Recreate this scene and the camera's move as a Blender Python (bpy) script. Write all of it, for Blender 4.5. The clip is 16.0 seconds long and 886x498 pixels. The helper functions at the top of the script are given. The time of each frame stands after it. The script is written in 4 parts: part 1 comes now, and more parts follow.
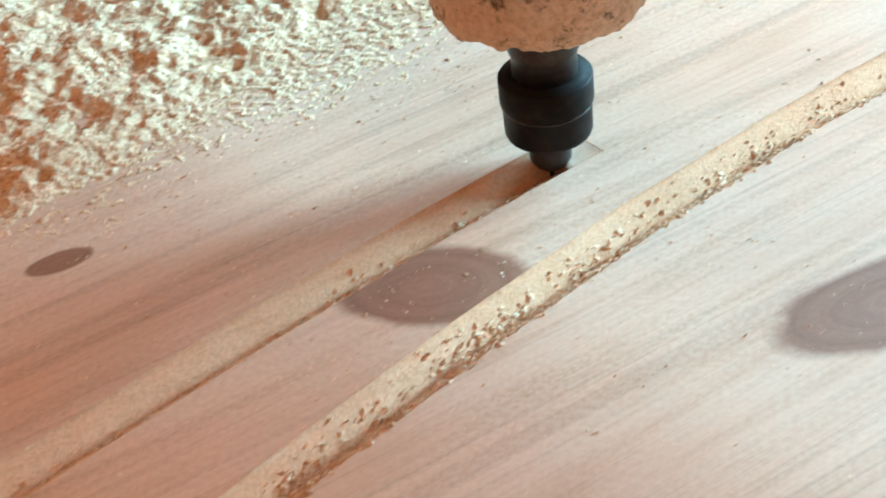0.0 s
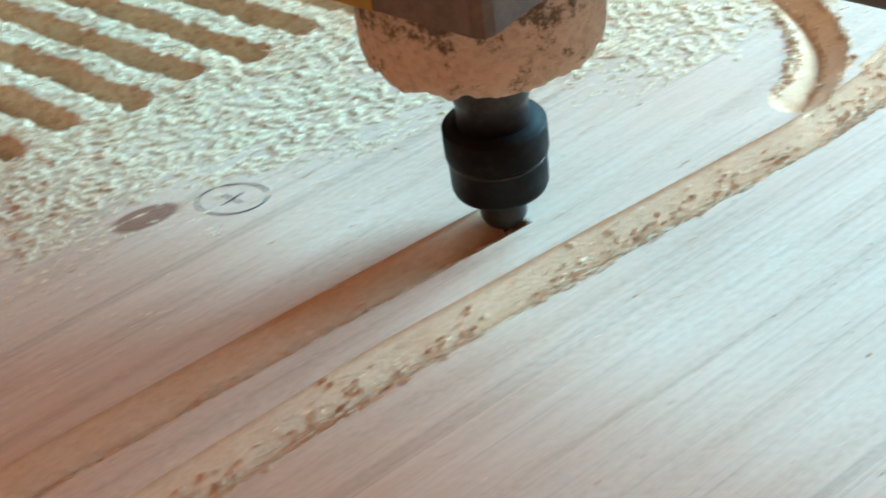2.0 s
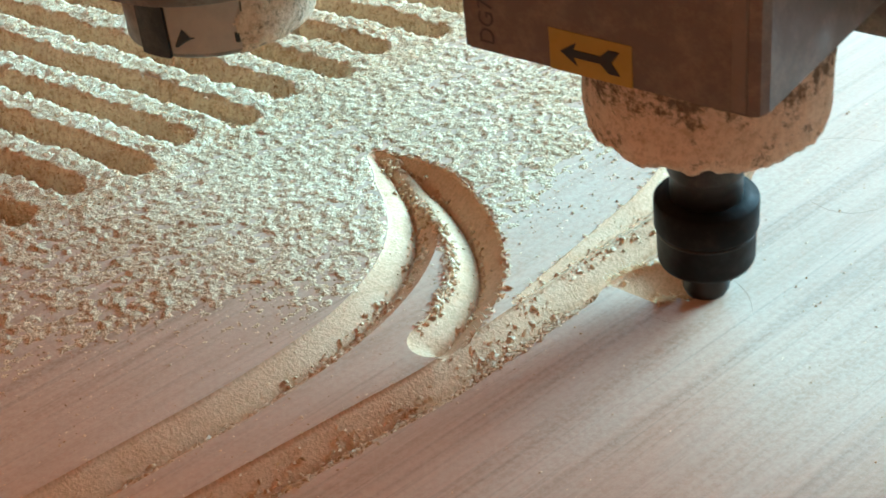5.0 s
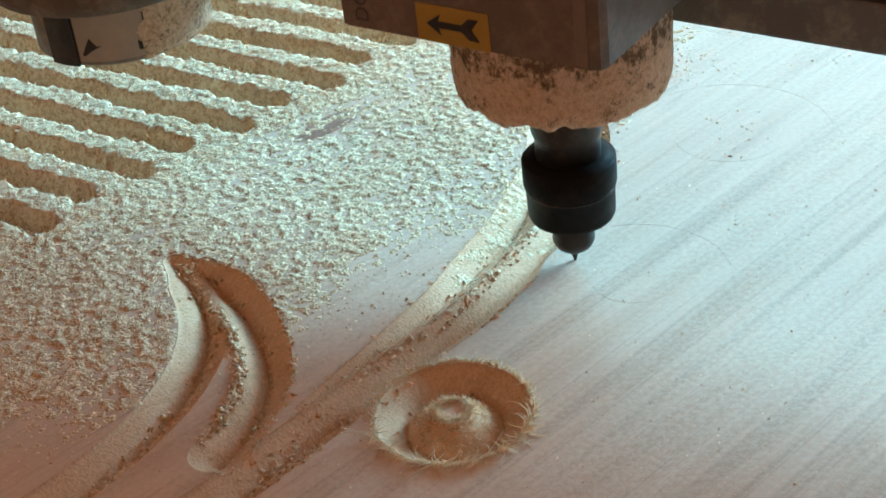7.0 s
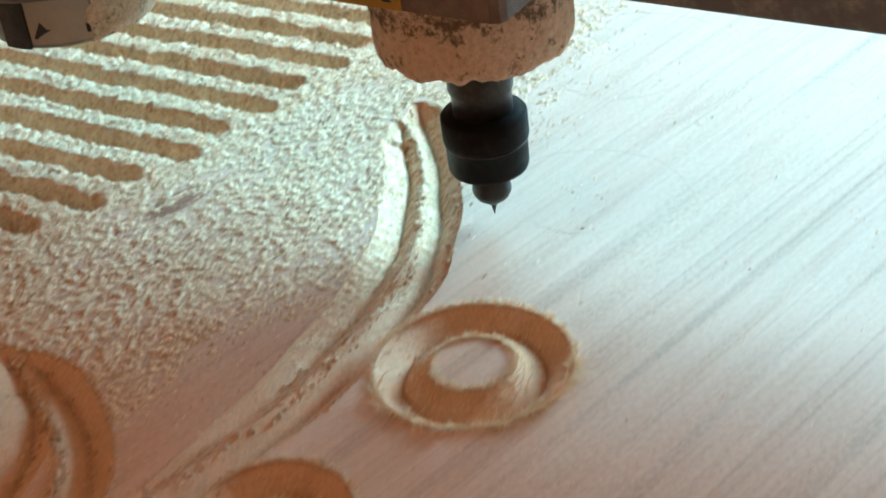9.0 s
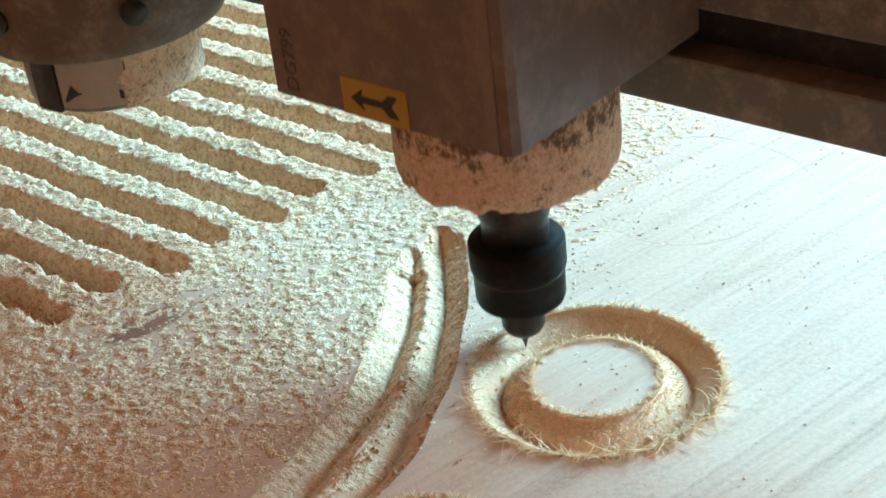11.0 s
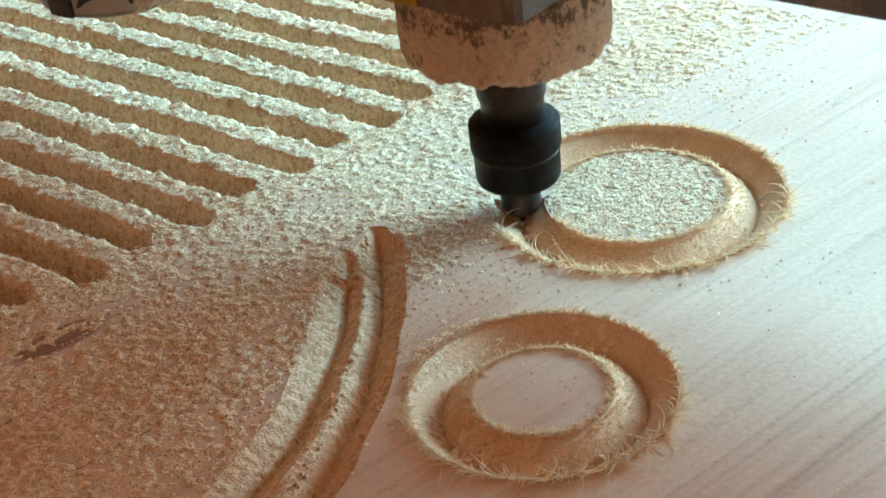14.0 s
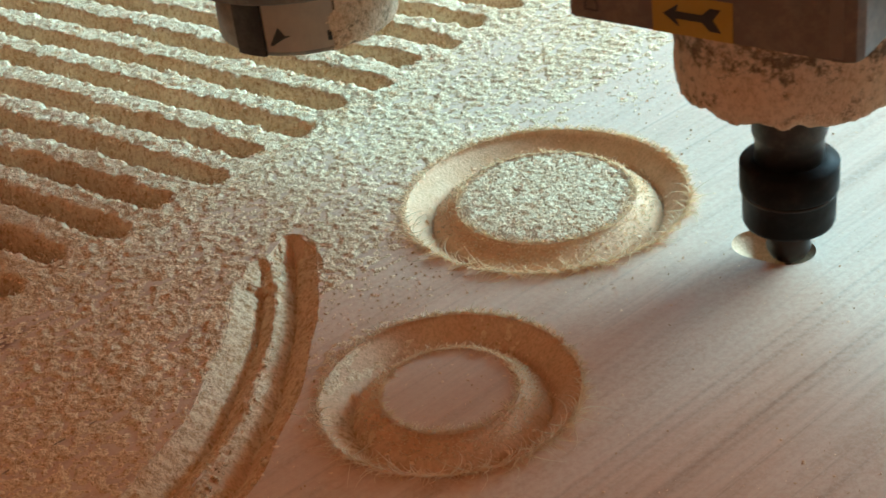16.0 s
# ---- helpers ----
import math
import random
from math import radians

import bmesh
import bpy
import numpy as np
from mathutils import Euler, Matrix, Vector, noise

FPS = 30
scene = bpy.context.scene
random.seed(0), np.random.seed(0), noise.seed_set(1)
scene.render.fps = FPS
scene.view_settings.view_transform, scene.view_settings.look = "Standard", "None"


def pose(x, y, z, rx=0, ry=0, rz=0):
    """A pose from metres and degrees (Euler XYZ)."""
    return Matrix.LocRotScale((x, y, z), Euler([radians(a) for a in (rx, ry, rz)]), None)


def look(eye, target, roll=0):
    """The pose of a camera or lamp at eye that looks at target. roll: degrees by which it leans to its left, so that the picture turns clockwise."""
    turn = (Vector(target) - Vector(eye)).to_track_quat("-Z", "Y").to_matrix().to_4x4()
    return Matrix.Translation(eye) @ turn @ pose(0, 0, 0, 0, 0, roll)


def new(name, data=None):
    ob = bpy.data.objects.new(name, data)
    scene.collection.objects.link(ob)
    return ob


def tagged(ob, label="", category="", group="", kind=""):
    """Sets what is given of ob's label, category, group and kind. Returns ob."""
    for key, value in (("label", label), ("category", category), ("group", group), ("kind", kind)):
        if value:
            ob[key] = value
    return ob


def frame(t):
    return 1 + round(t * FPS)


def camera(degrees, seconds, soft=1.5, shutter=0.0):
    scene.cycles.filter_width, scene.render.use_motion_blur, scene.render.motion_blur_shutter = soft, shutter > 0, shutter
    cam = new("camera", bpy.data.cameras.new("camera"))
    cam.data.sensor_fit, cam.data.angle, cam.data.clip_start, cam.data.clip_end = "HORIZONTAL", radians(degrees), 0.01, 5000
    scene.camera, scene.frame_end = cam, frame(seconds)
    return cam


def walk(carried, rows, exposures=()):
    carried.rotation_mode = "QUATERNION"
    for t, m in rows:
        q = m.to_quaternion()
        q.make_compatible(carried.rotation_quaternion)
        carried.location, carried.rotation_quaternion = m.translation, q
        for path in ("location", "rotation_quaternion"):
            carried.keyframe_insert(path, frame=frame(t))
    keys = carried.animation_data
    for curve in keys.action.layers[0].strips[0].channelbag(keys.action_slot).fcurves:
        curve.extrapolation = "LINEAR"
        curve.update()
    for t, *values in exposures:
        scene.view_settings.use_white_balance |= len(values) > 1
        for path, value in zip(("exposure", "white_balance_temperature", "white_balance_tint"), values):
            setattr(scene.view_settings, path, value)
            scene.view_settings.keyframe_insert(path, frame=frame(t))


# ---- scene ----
from mathutils.geometry import delaunay_2d_cdt

# ---------------------------------------------------------------- camera
cam = camera(31.98, 16.0, soft=1.6, shutter=0.35)
PATH = [
    (0, (-0.4012, -0.3712, 0.3466), (-0.4893, 0.0141, 0.0404), -7.27),
    (0.5, (-0.3585, -0.3093, 0.3375), (-0.4401, 0.0830, 0.0384), -7.82),
    (1, (-0.2746, -0.1983, 0.3082), (-0.3293, 0.2082, 0.0223), -5.83),
    (1.5, (-0.2171, -0.1161, 0.3297), (-0.2843, 0.2801, 0.0322), -7.37),
    (2, (-0.1677, -0.0912, 0.3172), (-0.2153, 0.3086, 0.0207), -8.37),
    (2.2, (-0.1376, -0.0509, 0.3148), (-0.1761, 0.3495, 0.0177), -7.70),
    (2.5, (-0.1008, -0.0208, 0.3143), (-0.1338, 0.3801, 0.0173), -5.95),
    (3, (-0.0791, -0.0001, 0.3211), (-0.1210, 0.4007, 0.0251), -5.96),
    (3.2, (-0.0781, -0.0010, 0.3255), (-0.1192, 0.4007, 0.0306), -5.95),
    (5.5, (-0.0486, -0.0141, 0.3320), (-0.0744, 0.3980, 0.0499), -6.67),
    (6, (-0.0490, -0.0169, 0.3342), (-0.0745, 0.3960, 0.0534), -6.54),
    (6.5, (-0.0181, -0.0049, 0.3410), (-0.0355, 0.4112, 0.0643), -7.29),
    (7, (0.0000, -0.0000, 0.3444), (-0.0000, 0.4181, 0.0702), -7.00),
    (7.5, (-0.0006, -0.0012, 0.3456), (-0.0009, 0.4174, 0.0721), -7.05),
    (8, (0.0046, 0.0002, 0.3450), (0.0018, 0.4183, 0.0709), -7.84),
    (8.5, (0.0233, 0.0053, 0.3442), (0.0268, 0.4226, 0.0687), -7.92),
    (9, (0.0580, 0.0266, 0.3498), (0.0662, 0.4470, 0.0791), -7.83),
    (9.2, (0.0757, 0.0635, 0.3490), (0.0797, 0.4901, 0.0881), -7.38),
    (11.3, (0.1335, 0.1452, 0.3292), (0.0840, 0.5704, 0.0709), -6.86),
    (11.5, (0.1331, 0.1575, 0.3236), (0.0886, 0.5827, 0.0643), -7.16),
    (12, (0.1218, 0.1748, 0.3203), (0.0853, 0.5972, 0.0553), -7.75),
    (12.5, (0.1360, 0.1838, 0.3229), (0.0956, 0.6081, 0.0614), -7.01),
    (13, (0.1509, 0.1876, 0.3209), (0.1128, 0.6120, 0.0593), -7.55),
    (13.5, (0.1531, 0.1782, 0.3188), (0.1192, 0.6021, 0.0560), -7.17),
    (14, (0.1418, 0.1746, 0.3172), (0.1037, 0.5979, 0.0538), -7.12),
    (14.5, (0.1473, 0.1757, 0.3163), (0.1094, 0.5980, 0.0513), -7.45),
    (15, (0.1514, 0.1757, 0.3183), (0.1184, 0.5991, 0.0545), -7.18),
    (15.5, (0.1597, 0.1690, 0.3216), (0.1330, 0.5943, 0.0601), -7.58),
    (16, (0.1578, 0.1631, 0.3193), (0.1358, 0.5885, 0.0575), -7.35),
]
EXPOSURES = [(0.0, 0.55, 4990, -1), (0.9, 0.53, 4690, -5), (1.5, 0.39, 4740, -3), (2.3, -0.05, 4590, -6), (3.1, -0.09, 5040, -2), (5.5, -0.13, 4940, -2), (6.2, -0.09, 4890, -2), (7.1, -0.43, 4690, -6), (8.0, -0.07, 5140, 0), (9.1, -0.29, 4840, -4), (11.4, -0.19, 4990, -1), (12.2, -0.49, 5140, -1), (13.0, -0.47, 5190, 1), (14.5, -0.39, 5040, -3), (16.0, -0.63, 5390, 2)]
walk(cam, [(t, look(eye, aim, roll)) for t, eye, aim, roll in PATH], EXPOSURES)

# ---------------------------------------------------------------- world and lamps
world = bpy.data.worlds.new("daylight")
scene.world = world
world.use_nodes = True
sky = world.node_tree.nodes.new("ShaderNodeTexSky")
sky.sky_type, sky.sun_disc = "NISHITA", False
sky.sun_elevation, sky.sun_rotation = radians(35), radians(60)
world.node_tree.links.new(sky.outputs[0], world.node_tree.nodes["Background"].inputs[0])
world.node_tree.nodes["Background"].inputs[1].default_value = 0.1


def window_lamp(name, place, target, sx, sy, watts, colour):
    data = bpy.data.lights.new(name, "AREA")
    data.shape, data.size, data.size_y, data.energy, data.color = "RECTANGLE", sx, sy, watts, colour
    ob = new(name, data)
    ob.matrix_world = look(place, target)
    return ob


window_lamp("window_light", (2.30, 2.02, 1.02), (0.1, 0.65, 0.0), 1.5, 1.0, 285, (0.64, 0.945, 1.0))
window_lamp("window_light", (0.72, 2.42, 0.95), (0.25, 0.8, 0.0), 0.95, 0.75, 36, (0.42, 0.90, 1.0))

# ---------------------------------------------------------------- frame of the machine
TURN = radians(-36.5)
UX, UY = math.cos(TURN), math.sin(TURN)


def to_world(u, v):
    return UX * u - UY * v, UY * u + UX * v


def to_machine(x, y):
    return UX * x + UY * y, -UY * x + UX * y


# ---------------------------------------------------------------- materials
def nodes_of(name):
    m = bpy.data.materials.new(name)
    m.use_nodes = True
    nt = m.node_tree
    return m, nt, nt.nodes["Principled BSDF"]


def add(nt, kind, **values):
    n = nt.nodes.new(kind)
    for key, value in values.items():
        n.inputs[key].default_value = value
    return n


def position(nt, turn, scale):
    """World place, turned about z and scaled along each axis."""
    g = nt.nodes.new("ShaderNodeNewGeometry")
    m = add(nt, "ShaderNodeMapping", Rotation=(0, 0, turn))
    k = add(nt, "ShaderNodeMapping", Scale=scale)
    nt.links.new(g.outputs["Position"], m.inputs["Vector"])
    nt.links.new(m.outputs[0], k.inputs["Vector"])
    return k.outputs[0]


def noise_of(nt, vector, scale, detail=4.0, rough=0.6, distortion=0.0):
    n = add(nt, "ShaderNodeTexNoise", Scale=scale, Detail=detail, Roughness=rough, Distortion=distortion)
    nt.links.new(vector, n.inputs["Vector"])
    return n.outputs["Fac"]


def ramp(nt, fac, stops):
    r = nt.nodes.new("ShaderNodeValToRGB")
    el = r.color_ramp.elements
    while len(el) < len(stops):
        el.new(0.5)
    for e, (at, c) in zip(el, stops):
        e.position, e.color = at, (*c, 1) if len(c) == 3 else c
    nt.links.new(fac, r.inputs[0])
    return r.outputs[0]


def mix(nt, fac, a, b, mode="MIX"):
    n = nt.nodes.new("ShaderNodeMix")
    n.data_type, n.blend_type = "RGBA", mode
    for socket, value in ((0, fac), (6, a), (7, b)):
        if hasattr(value, "is_linked"):
            nt.links.new(value, n.inputs[socket])
        else:
            n.inputs[socket].default_value = value if socket == 0 else (*value, 1)
    return n.outputs[2]


def maths(nt, op, a, b):
    n = nt.nodes.new("ShaderNodeMath")
    n.operation, n.use_clamp = op, True
    for i, value in enumerate((a, b)):
        if hasattr(value, "is_linked"):
            nt.links.new(value, n.inputs[i])
        else:
            n.inputs[i].default_value = value
    return n.outputs[0]


def bump(nt, bsdf, height, distance, strength=1.0):
    b = add(nt, "ShaderNodeBump", Strength=strength, Distance=distance)
    nt.links.new(height, b.inputs["Height"])
    nt.links.new(b.outputs[0], bsdf.inputs["Normal"])


GRAIN = radians(-41)


def knot_mask(nt, x, y, rx, ry, lean):
    """1 inside an ellipse on the panel, falling to 0 at its edge."""
    g = nt.nodes.new("ShaderNodeNewGeometry")
    m = add(nt, "ShaderNodeMapping", Location=(x, y, 0), Rotation=(0, 0, lean), Scale=(rx, ry, 1))
    m.vector_type = "TEXTURE"
    nt.links.new(g.outputs["Position"], m.inputs["Vector"])
    wob = add(nt, "ShaderNodeTexNoise", Scale=28.0, Detail=3.0)
    nt.links.new(g.outputs["Position"], wob.inputs["Vector"])
    s = nt.nodes.new("ShaderNodeVectorMath")
    s.operation = "LENGTH"
    flat = nt.nodes.new("ShaderNodeVectorMath")
    flat.operation = "MULTIPLY"
    flat.inputs[1].default_value = (1, 1, 0)
    nt.links.new(m.outputs[0], flat.inputs[0])
    nt.links.new(flat.outputs[0], s.inputs[0])
    r = maths(nt, "ADD", s.outputs["Value"], 0.0)
    r.node.use_clamp = False
    r2 = nt.nodes.new("ShaderNodeMath")
    r2.operation = "MULTIPLY_ADD"
    r2.inputs[1].default_value = 0.35
    nt.links.new(wob.outputs["Fac"], r2.inputs[0])
    nt.links.new(r, r2.inputs[2])
    return ramp(nt, r2.outputs[0], [(0.86, (0.9, 0.9, 0.9)), (1.16, (0, 0, 0))]), r


def wood_material(name, cut=False):
    m, nt, bsdf = nodes_of(name)
    along = position(nt, GRAIN, (1.0, 16.0, 3.0))
    fine = position(nt, GRAIN, (4.0, 130.0, 60.0))
    plain = position(nt, 0.0, (1.0, 1.0, 1.0))
    broad = noise_of(nt, along, 5.0, 5.0, 0.6, 0.6)
    col = ramp(nt, broad, [(0.3, (0.56, 0.32, 0.195)), (0.45, (0.70, 0.44, 0.295)), (0.62, (0.75, 0.50, 0.355)), (0.75, (0.62, 0.37, 0.240))])
    streak = noise_of(nt, fine, 3.0, 3.0, 0.7)
    col = mix(nt, 0.28, col, ramp(nt, streak, [(0.3, (0.62, 0.55, 0.5)), (0.6, (1.0, 1.0, 1.0))]), "MULTIPLY")
    pores = noise_of(nt, position(nt, GRAIN, (5.0, 420.0, 60.0)), 1.0, 2.0, 0.6)
    patch = noise_of(nt, along, 3.0, 2.0)
    lines = maths(nt, "MULTIPLY", ramp(nt, pores, [(0.56, (0, 0, 0)), (0.68, (1, 1, 1))]), ramp(nt, patch, [(0.4, (0.1, 0.1, 0.1)), (0.65, (0.45, 0.45, 0.45))]))
    col = mix(nt, lines, col, (0.33, 0.165, 0.095))
    rings = noise_of(nt, position(nt, GRAIN, (0.9, 75.0, 10.0)), 1.0, 1.0, 0.4)
    col = mix(nt, maths(nt, "MULTIPLY", ramp(nt, rings, [(0.60, (0, 0, 0)), (0.67, (1, 1, 1)), (0.72, (0.2, 0.2, 0.2))]), 0.42), col, (0.36, 0.18, 0.105))
    if cut:
        pale = noise_of(nt, plain, 90.0, 4.0, 0.7)
        col = mix(nt, 0.58, col, ramp(nt, pale, [(0.3, (0.84, 0.54, 0.30)), (0.7, (0.95, 0.70, 0.45))]))
        bsdf.inputs["Roughness"].default_value = 0.85
        bsdf.inputs["Specular IOR Level"].default_value = 0.12
        torn = noise_of(nt, position(nt, 0.0, (1.0, 1.0, 0.10)), 900.0, 3.0, 0.6)
        col = mix(nt, 0.38, col, ramp(nt, torn, [(0.36, (0.60, 0.50, 0.42)), (0.56, (1.0, 1.0, 1.0))]), "MULTIPLY")
        bump(nt, bsdf, mix(nt, 0.6, noise_of(nt, plain, 700.0, 4.0, 0.7), torn), 0.0008, 0.7)
    else:
        bare = []
        for x, y, rx, ry, lean in KNOTS:
            mask, r = knot_mask(nt, x, y, rx, ry, lean)
            rings = nt.nodes.new("ShaderNodeTexNoise")
            rings.noise_dimensions = "1D"
            rings.inputs["Scale"].default_value = 9.0
            rings.inputs["Detail"].default_value = 4.0
            nt.links.new(r, rings.inputs["W"])
            knot = ramp(nt, rings.outputs["Fac"], [(0.3, (0.22, 0.095, 0.055)), (0.7, (0.32, 0.155, 0.095))])
            col = mix(nt, mask, col, knot)
            bare.append(mask)
        film = noise_of(nt, position(nt, GRAIN, (1.0, 2.0, 1.0)), 9.0, 3.0, 0.5)
        specks = noise_of(nt, plain, 420.0, 3.0, 0.7)
        dust = maths(nt, "MULTIPLY", ramp(nt, film, [(0.30, (0.20, 0.20, 0.20)), (0.68, (0.58, 0.58, 0.58))]), ramp(nt, specks, [(0.4, (0.35, 0.35, 0.35)), (0.6, (1, 1, 1))]))
        for mask in bare:
            dust = maths(nt, "MULTIPLY", dust, maths(nt, "SUBTRACT", 1.0, maths(nt, "MULTIPLY", mask, 0.95)))
        col = mix(nt, dust, col, (0.87, 0.71, 0.55))
        bsdf.inputs["Specular IOR Level"].default_value = 0.38
        rough = ramp(nt, dust, [(0.0, (0.50, 0.50, 0.50)), (0.6, (0.70, 0.70, 0.70))])
        nt.links.new(rough, bsdf.inputs["Roughness"])
        both = mix(nt, 0.4, streak, specks)
        bump(nt, bsdf, both, 0.0005, 0.5)
    nt.links.new(col, bsdf.inputs["Base Color"])
    return m


KNOTS = [
    (-0.503, 0.044, 0.046, 0.029, 0.12), (-0.341, 0.042, 0.064, 0.028, 0.50), (-0.647, 0.054, 0.018, 0.008, 0.6),
    (-0.331, 0.370, 0.018, 0.009, 0.5), (-0.046, 0.643, 0.026, 0.010, 0.7), (-0.205, 0.112, 0.032, 0.018, 0.5),
]
WOOD = wood_material("planed_wood")
CUT = wood_material("freshly_cut_wood", True)


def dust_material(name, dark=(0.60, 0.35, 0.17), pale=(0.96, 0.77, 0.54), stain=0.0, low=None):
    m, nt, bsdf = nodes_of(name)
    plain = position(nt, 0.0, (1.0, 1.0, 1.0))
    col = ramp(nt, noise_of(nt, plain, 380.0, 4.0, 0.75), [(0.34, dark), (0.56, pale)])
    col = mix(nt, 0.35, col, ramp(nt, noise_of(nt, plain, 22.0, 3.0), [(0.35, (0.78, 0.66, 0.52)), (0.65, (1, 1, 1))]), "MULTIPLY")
    if stain:
        oc = nt.nodes.new("ShaderNodeTexCoord")
        speck = noise_of(nt, oc.outputs["Object"], 150.0, 8.0, 0.85)
        if low:
            # grease comes through near the upper end of the ring
            up = add(nt, "ShaderNodeMapRange", **{"From Min": low[0], "From Max": low[1]})
            axes = nt.nodes.new("ShaderNodeSeparateXYZ")
            nt.links.new(oc.outputs["Object"], axes.inputs[0])
            nt.links.new(axes.outputs["Z"], up.inputs["Value"])
            broad = noise_of(nt, oc.outputs["Object"], 38.0, 3.0, 0.6)
            lift = maths(nt, "MULTIPLY", maths(nt, "ADD", up.outputs[0], maths(nt, "MULTIPLY", broad, 0.9)), 0.20)
            speck = maths(nt, "ADD", maths(nt, "SUBTRACT", speck, 0.125), lift)
        mk = ramp(nt, speck, [(0.53, (0, 0, 0)), (0.60, (1, 1, 1))])
        col = mix(nt, maths(nt, "MULTIPLY", mk, stain), col, (0.10, 0.065, 0.045))
    nt.links.new(col, bsdf.inputs["Base Color"])
    bsdf.inputs["Roughness"].default_value = 0.95
    bsdf.inputs["Specular IOR Level"].default_value = 0.05
    bump(nt, bsdf, noise_of(nt, plain, 800.0, 3.0, 0.65), 0.0011, 0.85)
    return m


# dark tone: darker grains, and the shade of gaps between grains painted in
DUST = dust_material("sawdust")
CRUST = dust_material("caked_sawdust", (0.60, 0.41, 0.27), (0.82, 0.63, 0.46), 0.85, (0.094, 0.112))
SPECKLED = dust_material("speckled_sawdust", (0.55, 0.38, 0.24), (0.80, 0.63, 0.46), 0.85)


def crumb_material(name, through_light, warm, tones):
    m, nt, bsdf = nodes_of(name)
    g = nt.nodes.new("ShaderNodeNewGeometry")
    col = ramp(nt, g.outputs["Random Per Island"], tones)
    nt.links.new(col, bsdf.inputs["Base Color"])
    bsdf.inputs["Roughness"].default_value = 0.85
    bsdf.inputs["Specular IOR Level"].default_value = 0.1
    glow = nt.nodes.new("ShaderNodeBsdfTranslucent")
    tint = mix(nt, 1.0, col, warm, "MULTIPLY")
    nt.links.new(tint, glow.inputs["Color"])
    both = nt.nodes.new("ShaderNodeMixShader")
    both.inputs[0].default_value = through_light
    nt.links.new(bsdf.outputs[0], both.inputs[1])
    nt.links.new(glow.outputs[0], both.inputs[2])
    nt.links.new(both.outputs[0], nt.nodes["Material Output"].inputs["Surface"])
    return m


CRUMB = crumb_material("sawdust_crumbs", 0.30, (1.0, 0.80, 0.58), [(0.0, (0.55, 0.32, 0.16)), (0.3, (0.90, 0.67, 0.44)), (1.0, (0.97, 0.81, 0.60))])
FIBRE = crumb_material("torn_fibres", 0.70, (1.0, 0.97, 0.92), [(0.0, (0.92, 0.77, 0.57)), (1.0, (0.98, 0.90, 0.77))])


def metal_material(name, colour, rough, metallic=0.0, dusty=0.15, grain=300.0, gloss=0.5):
    m, nt, bsdf = nodes_of(name)
    oc = nt.nodes.new("ShaderNodeTexCoord").outputs["Object"]
    worn = ramp(nt, noise_of(nt, oc, 26.0, 6.0, 0.7), [(0.35, tuple(c * 0.86 for c in colour)), (0.65, colour)])
    if dusty:
        d = maths(nt, "MULTIPLY", ramp(nt, noise_of(nt, oc, 55.0, 8.0, 0.8), [(0.48, (0, 0, 0)), (0.7, (1, 1, 1))]), dusty)
        worn = mix(nt, d, worn, (0.62, 0.48, 0.34))
    nt.links.new(worn, bsdf.inputs["Base Color"])
    bsdf.inputs["Metallic"].default_value = metallic
    bsdf.inputs["Specular IOR Level"].default_value = gloss
    nt.links.new(ramp(nt, noise_of(nt, oc, 70.0, 4.0, 0.7), [(0.3, (rough * 0.8,) * 3), (0.7, (min(1, rough * 1.25),) * 3)]), bsdf.inputs["Roughness"])
    bump(nt, bsdf, noise_of(nt, oc, grain, 3.0, 0.7), 0.0003, 0.35)
    return m


COVER = metal_material("grey_enamel", (0.155, 0.112, 0.088), 0.5, 0.0, 0.22)
EDGE = metal_material("paler_enamel_edge", (0.20, 0.15, 0.12), 0.45, 0.0, 0.1)
BLACK = metal_material("black_oxide_steel", (0.010, 0.0075, 0.0065), 0.50, 0.0, 0.03, 300.0, 0.10)
STEEL = metal_material("dark_steel", (0.045, 0.036, 0.032), 0.40, 0.5, 0.1, 300.0, 0.3)
RAIL = metal_material("beam_enamel", (0.14, 0.105, 0.085), 0.5, 0.0, 0.3)
# the bracket's own dark colour; in the beam's gap it paints the shade
GAP = metal_material("gap_shade_and_dark_bracket", (0.02, 0.018, 0.018), 0.6, 0.0, 0.1)
BROWN = metal_material("dusty_brown_steel", (0.13, 0.085, 0.06), 0.6, 0.0, 0.3)
PALE = metal_material("bronze_metal", (0.19, 0.14, 0.105), 0.5, 0.0, 0.4)
LABEL = metal_material("soiled_white_label", (0.44, 0.36, 0.29), 0.6, 0.0, 0.3)
YELLOW = metal_material("yellow_vinyl", (0.42, 0.25, 0.010), 0.55, 0.0, 0.06)
INK = metal_material("black_ink", (0.02, 0.018, 0.016), 0.5, 0.0, 0.0)
FADED = metal_material("faded_ink", (0.07, 0.06, 0.055), 0.6, 0.0, 0.0)
# orange of the unseen walls, tuned for the warm light they bounce back
WALL = metal_material("warm_bounce_wall", (0.74, 0.30, 0.13), 0.9, 0.0, 0.0, 40.0)
FLOOR = metal_material("worn_concrete", (0.30, 0.25, 0.21), 0.8, 0.0, 0.3, 60.0)
BED = metal_material("machine_bed_board", (0.40, 0.30, 0.2), 0.8, 0.0, 0.4)


# ---------------------------------------------------------------- mesh helpers
def mesh_of(name, verts, faces, material, smooth=False):
    me = bpy.data.meshes.new(name)
    me.from_pydata(verts, [], faces)
    me.materials.append(material)
    if smooth:
        me.polygons.foreach_set("use_smooth", [True] * len(me.polygons))
    me.update()
    return me


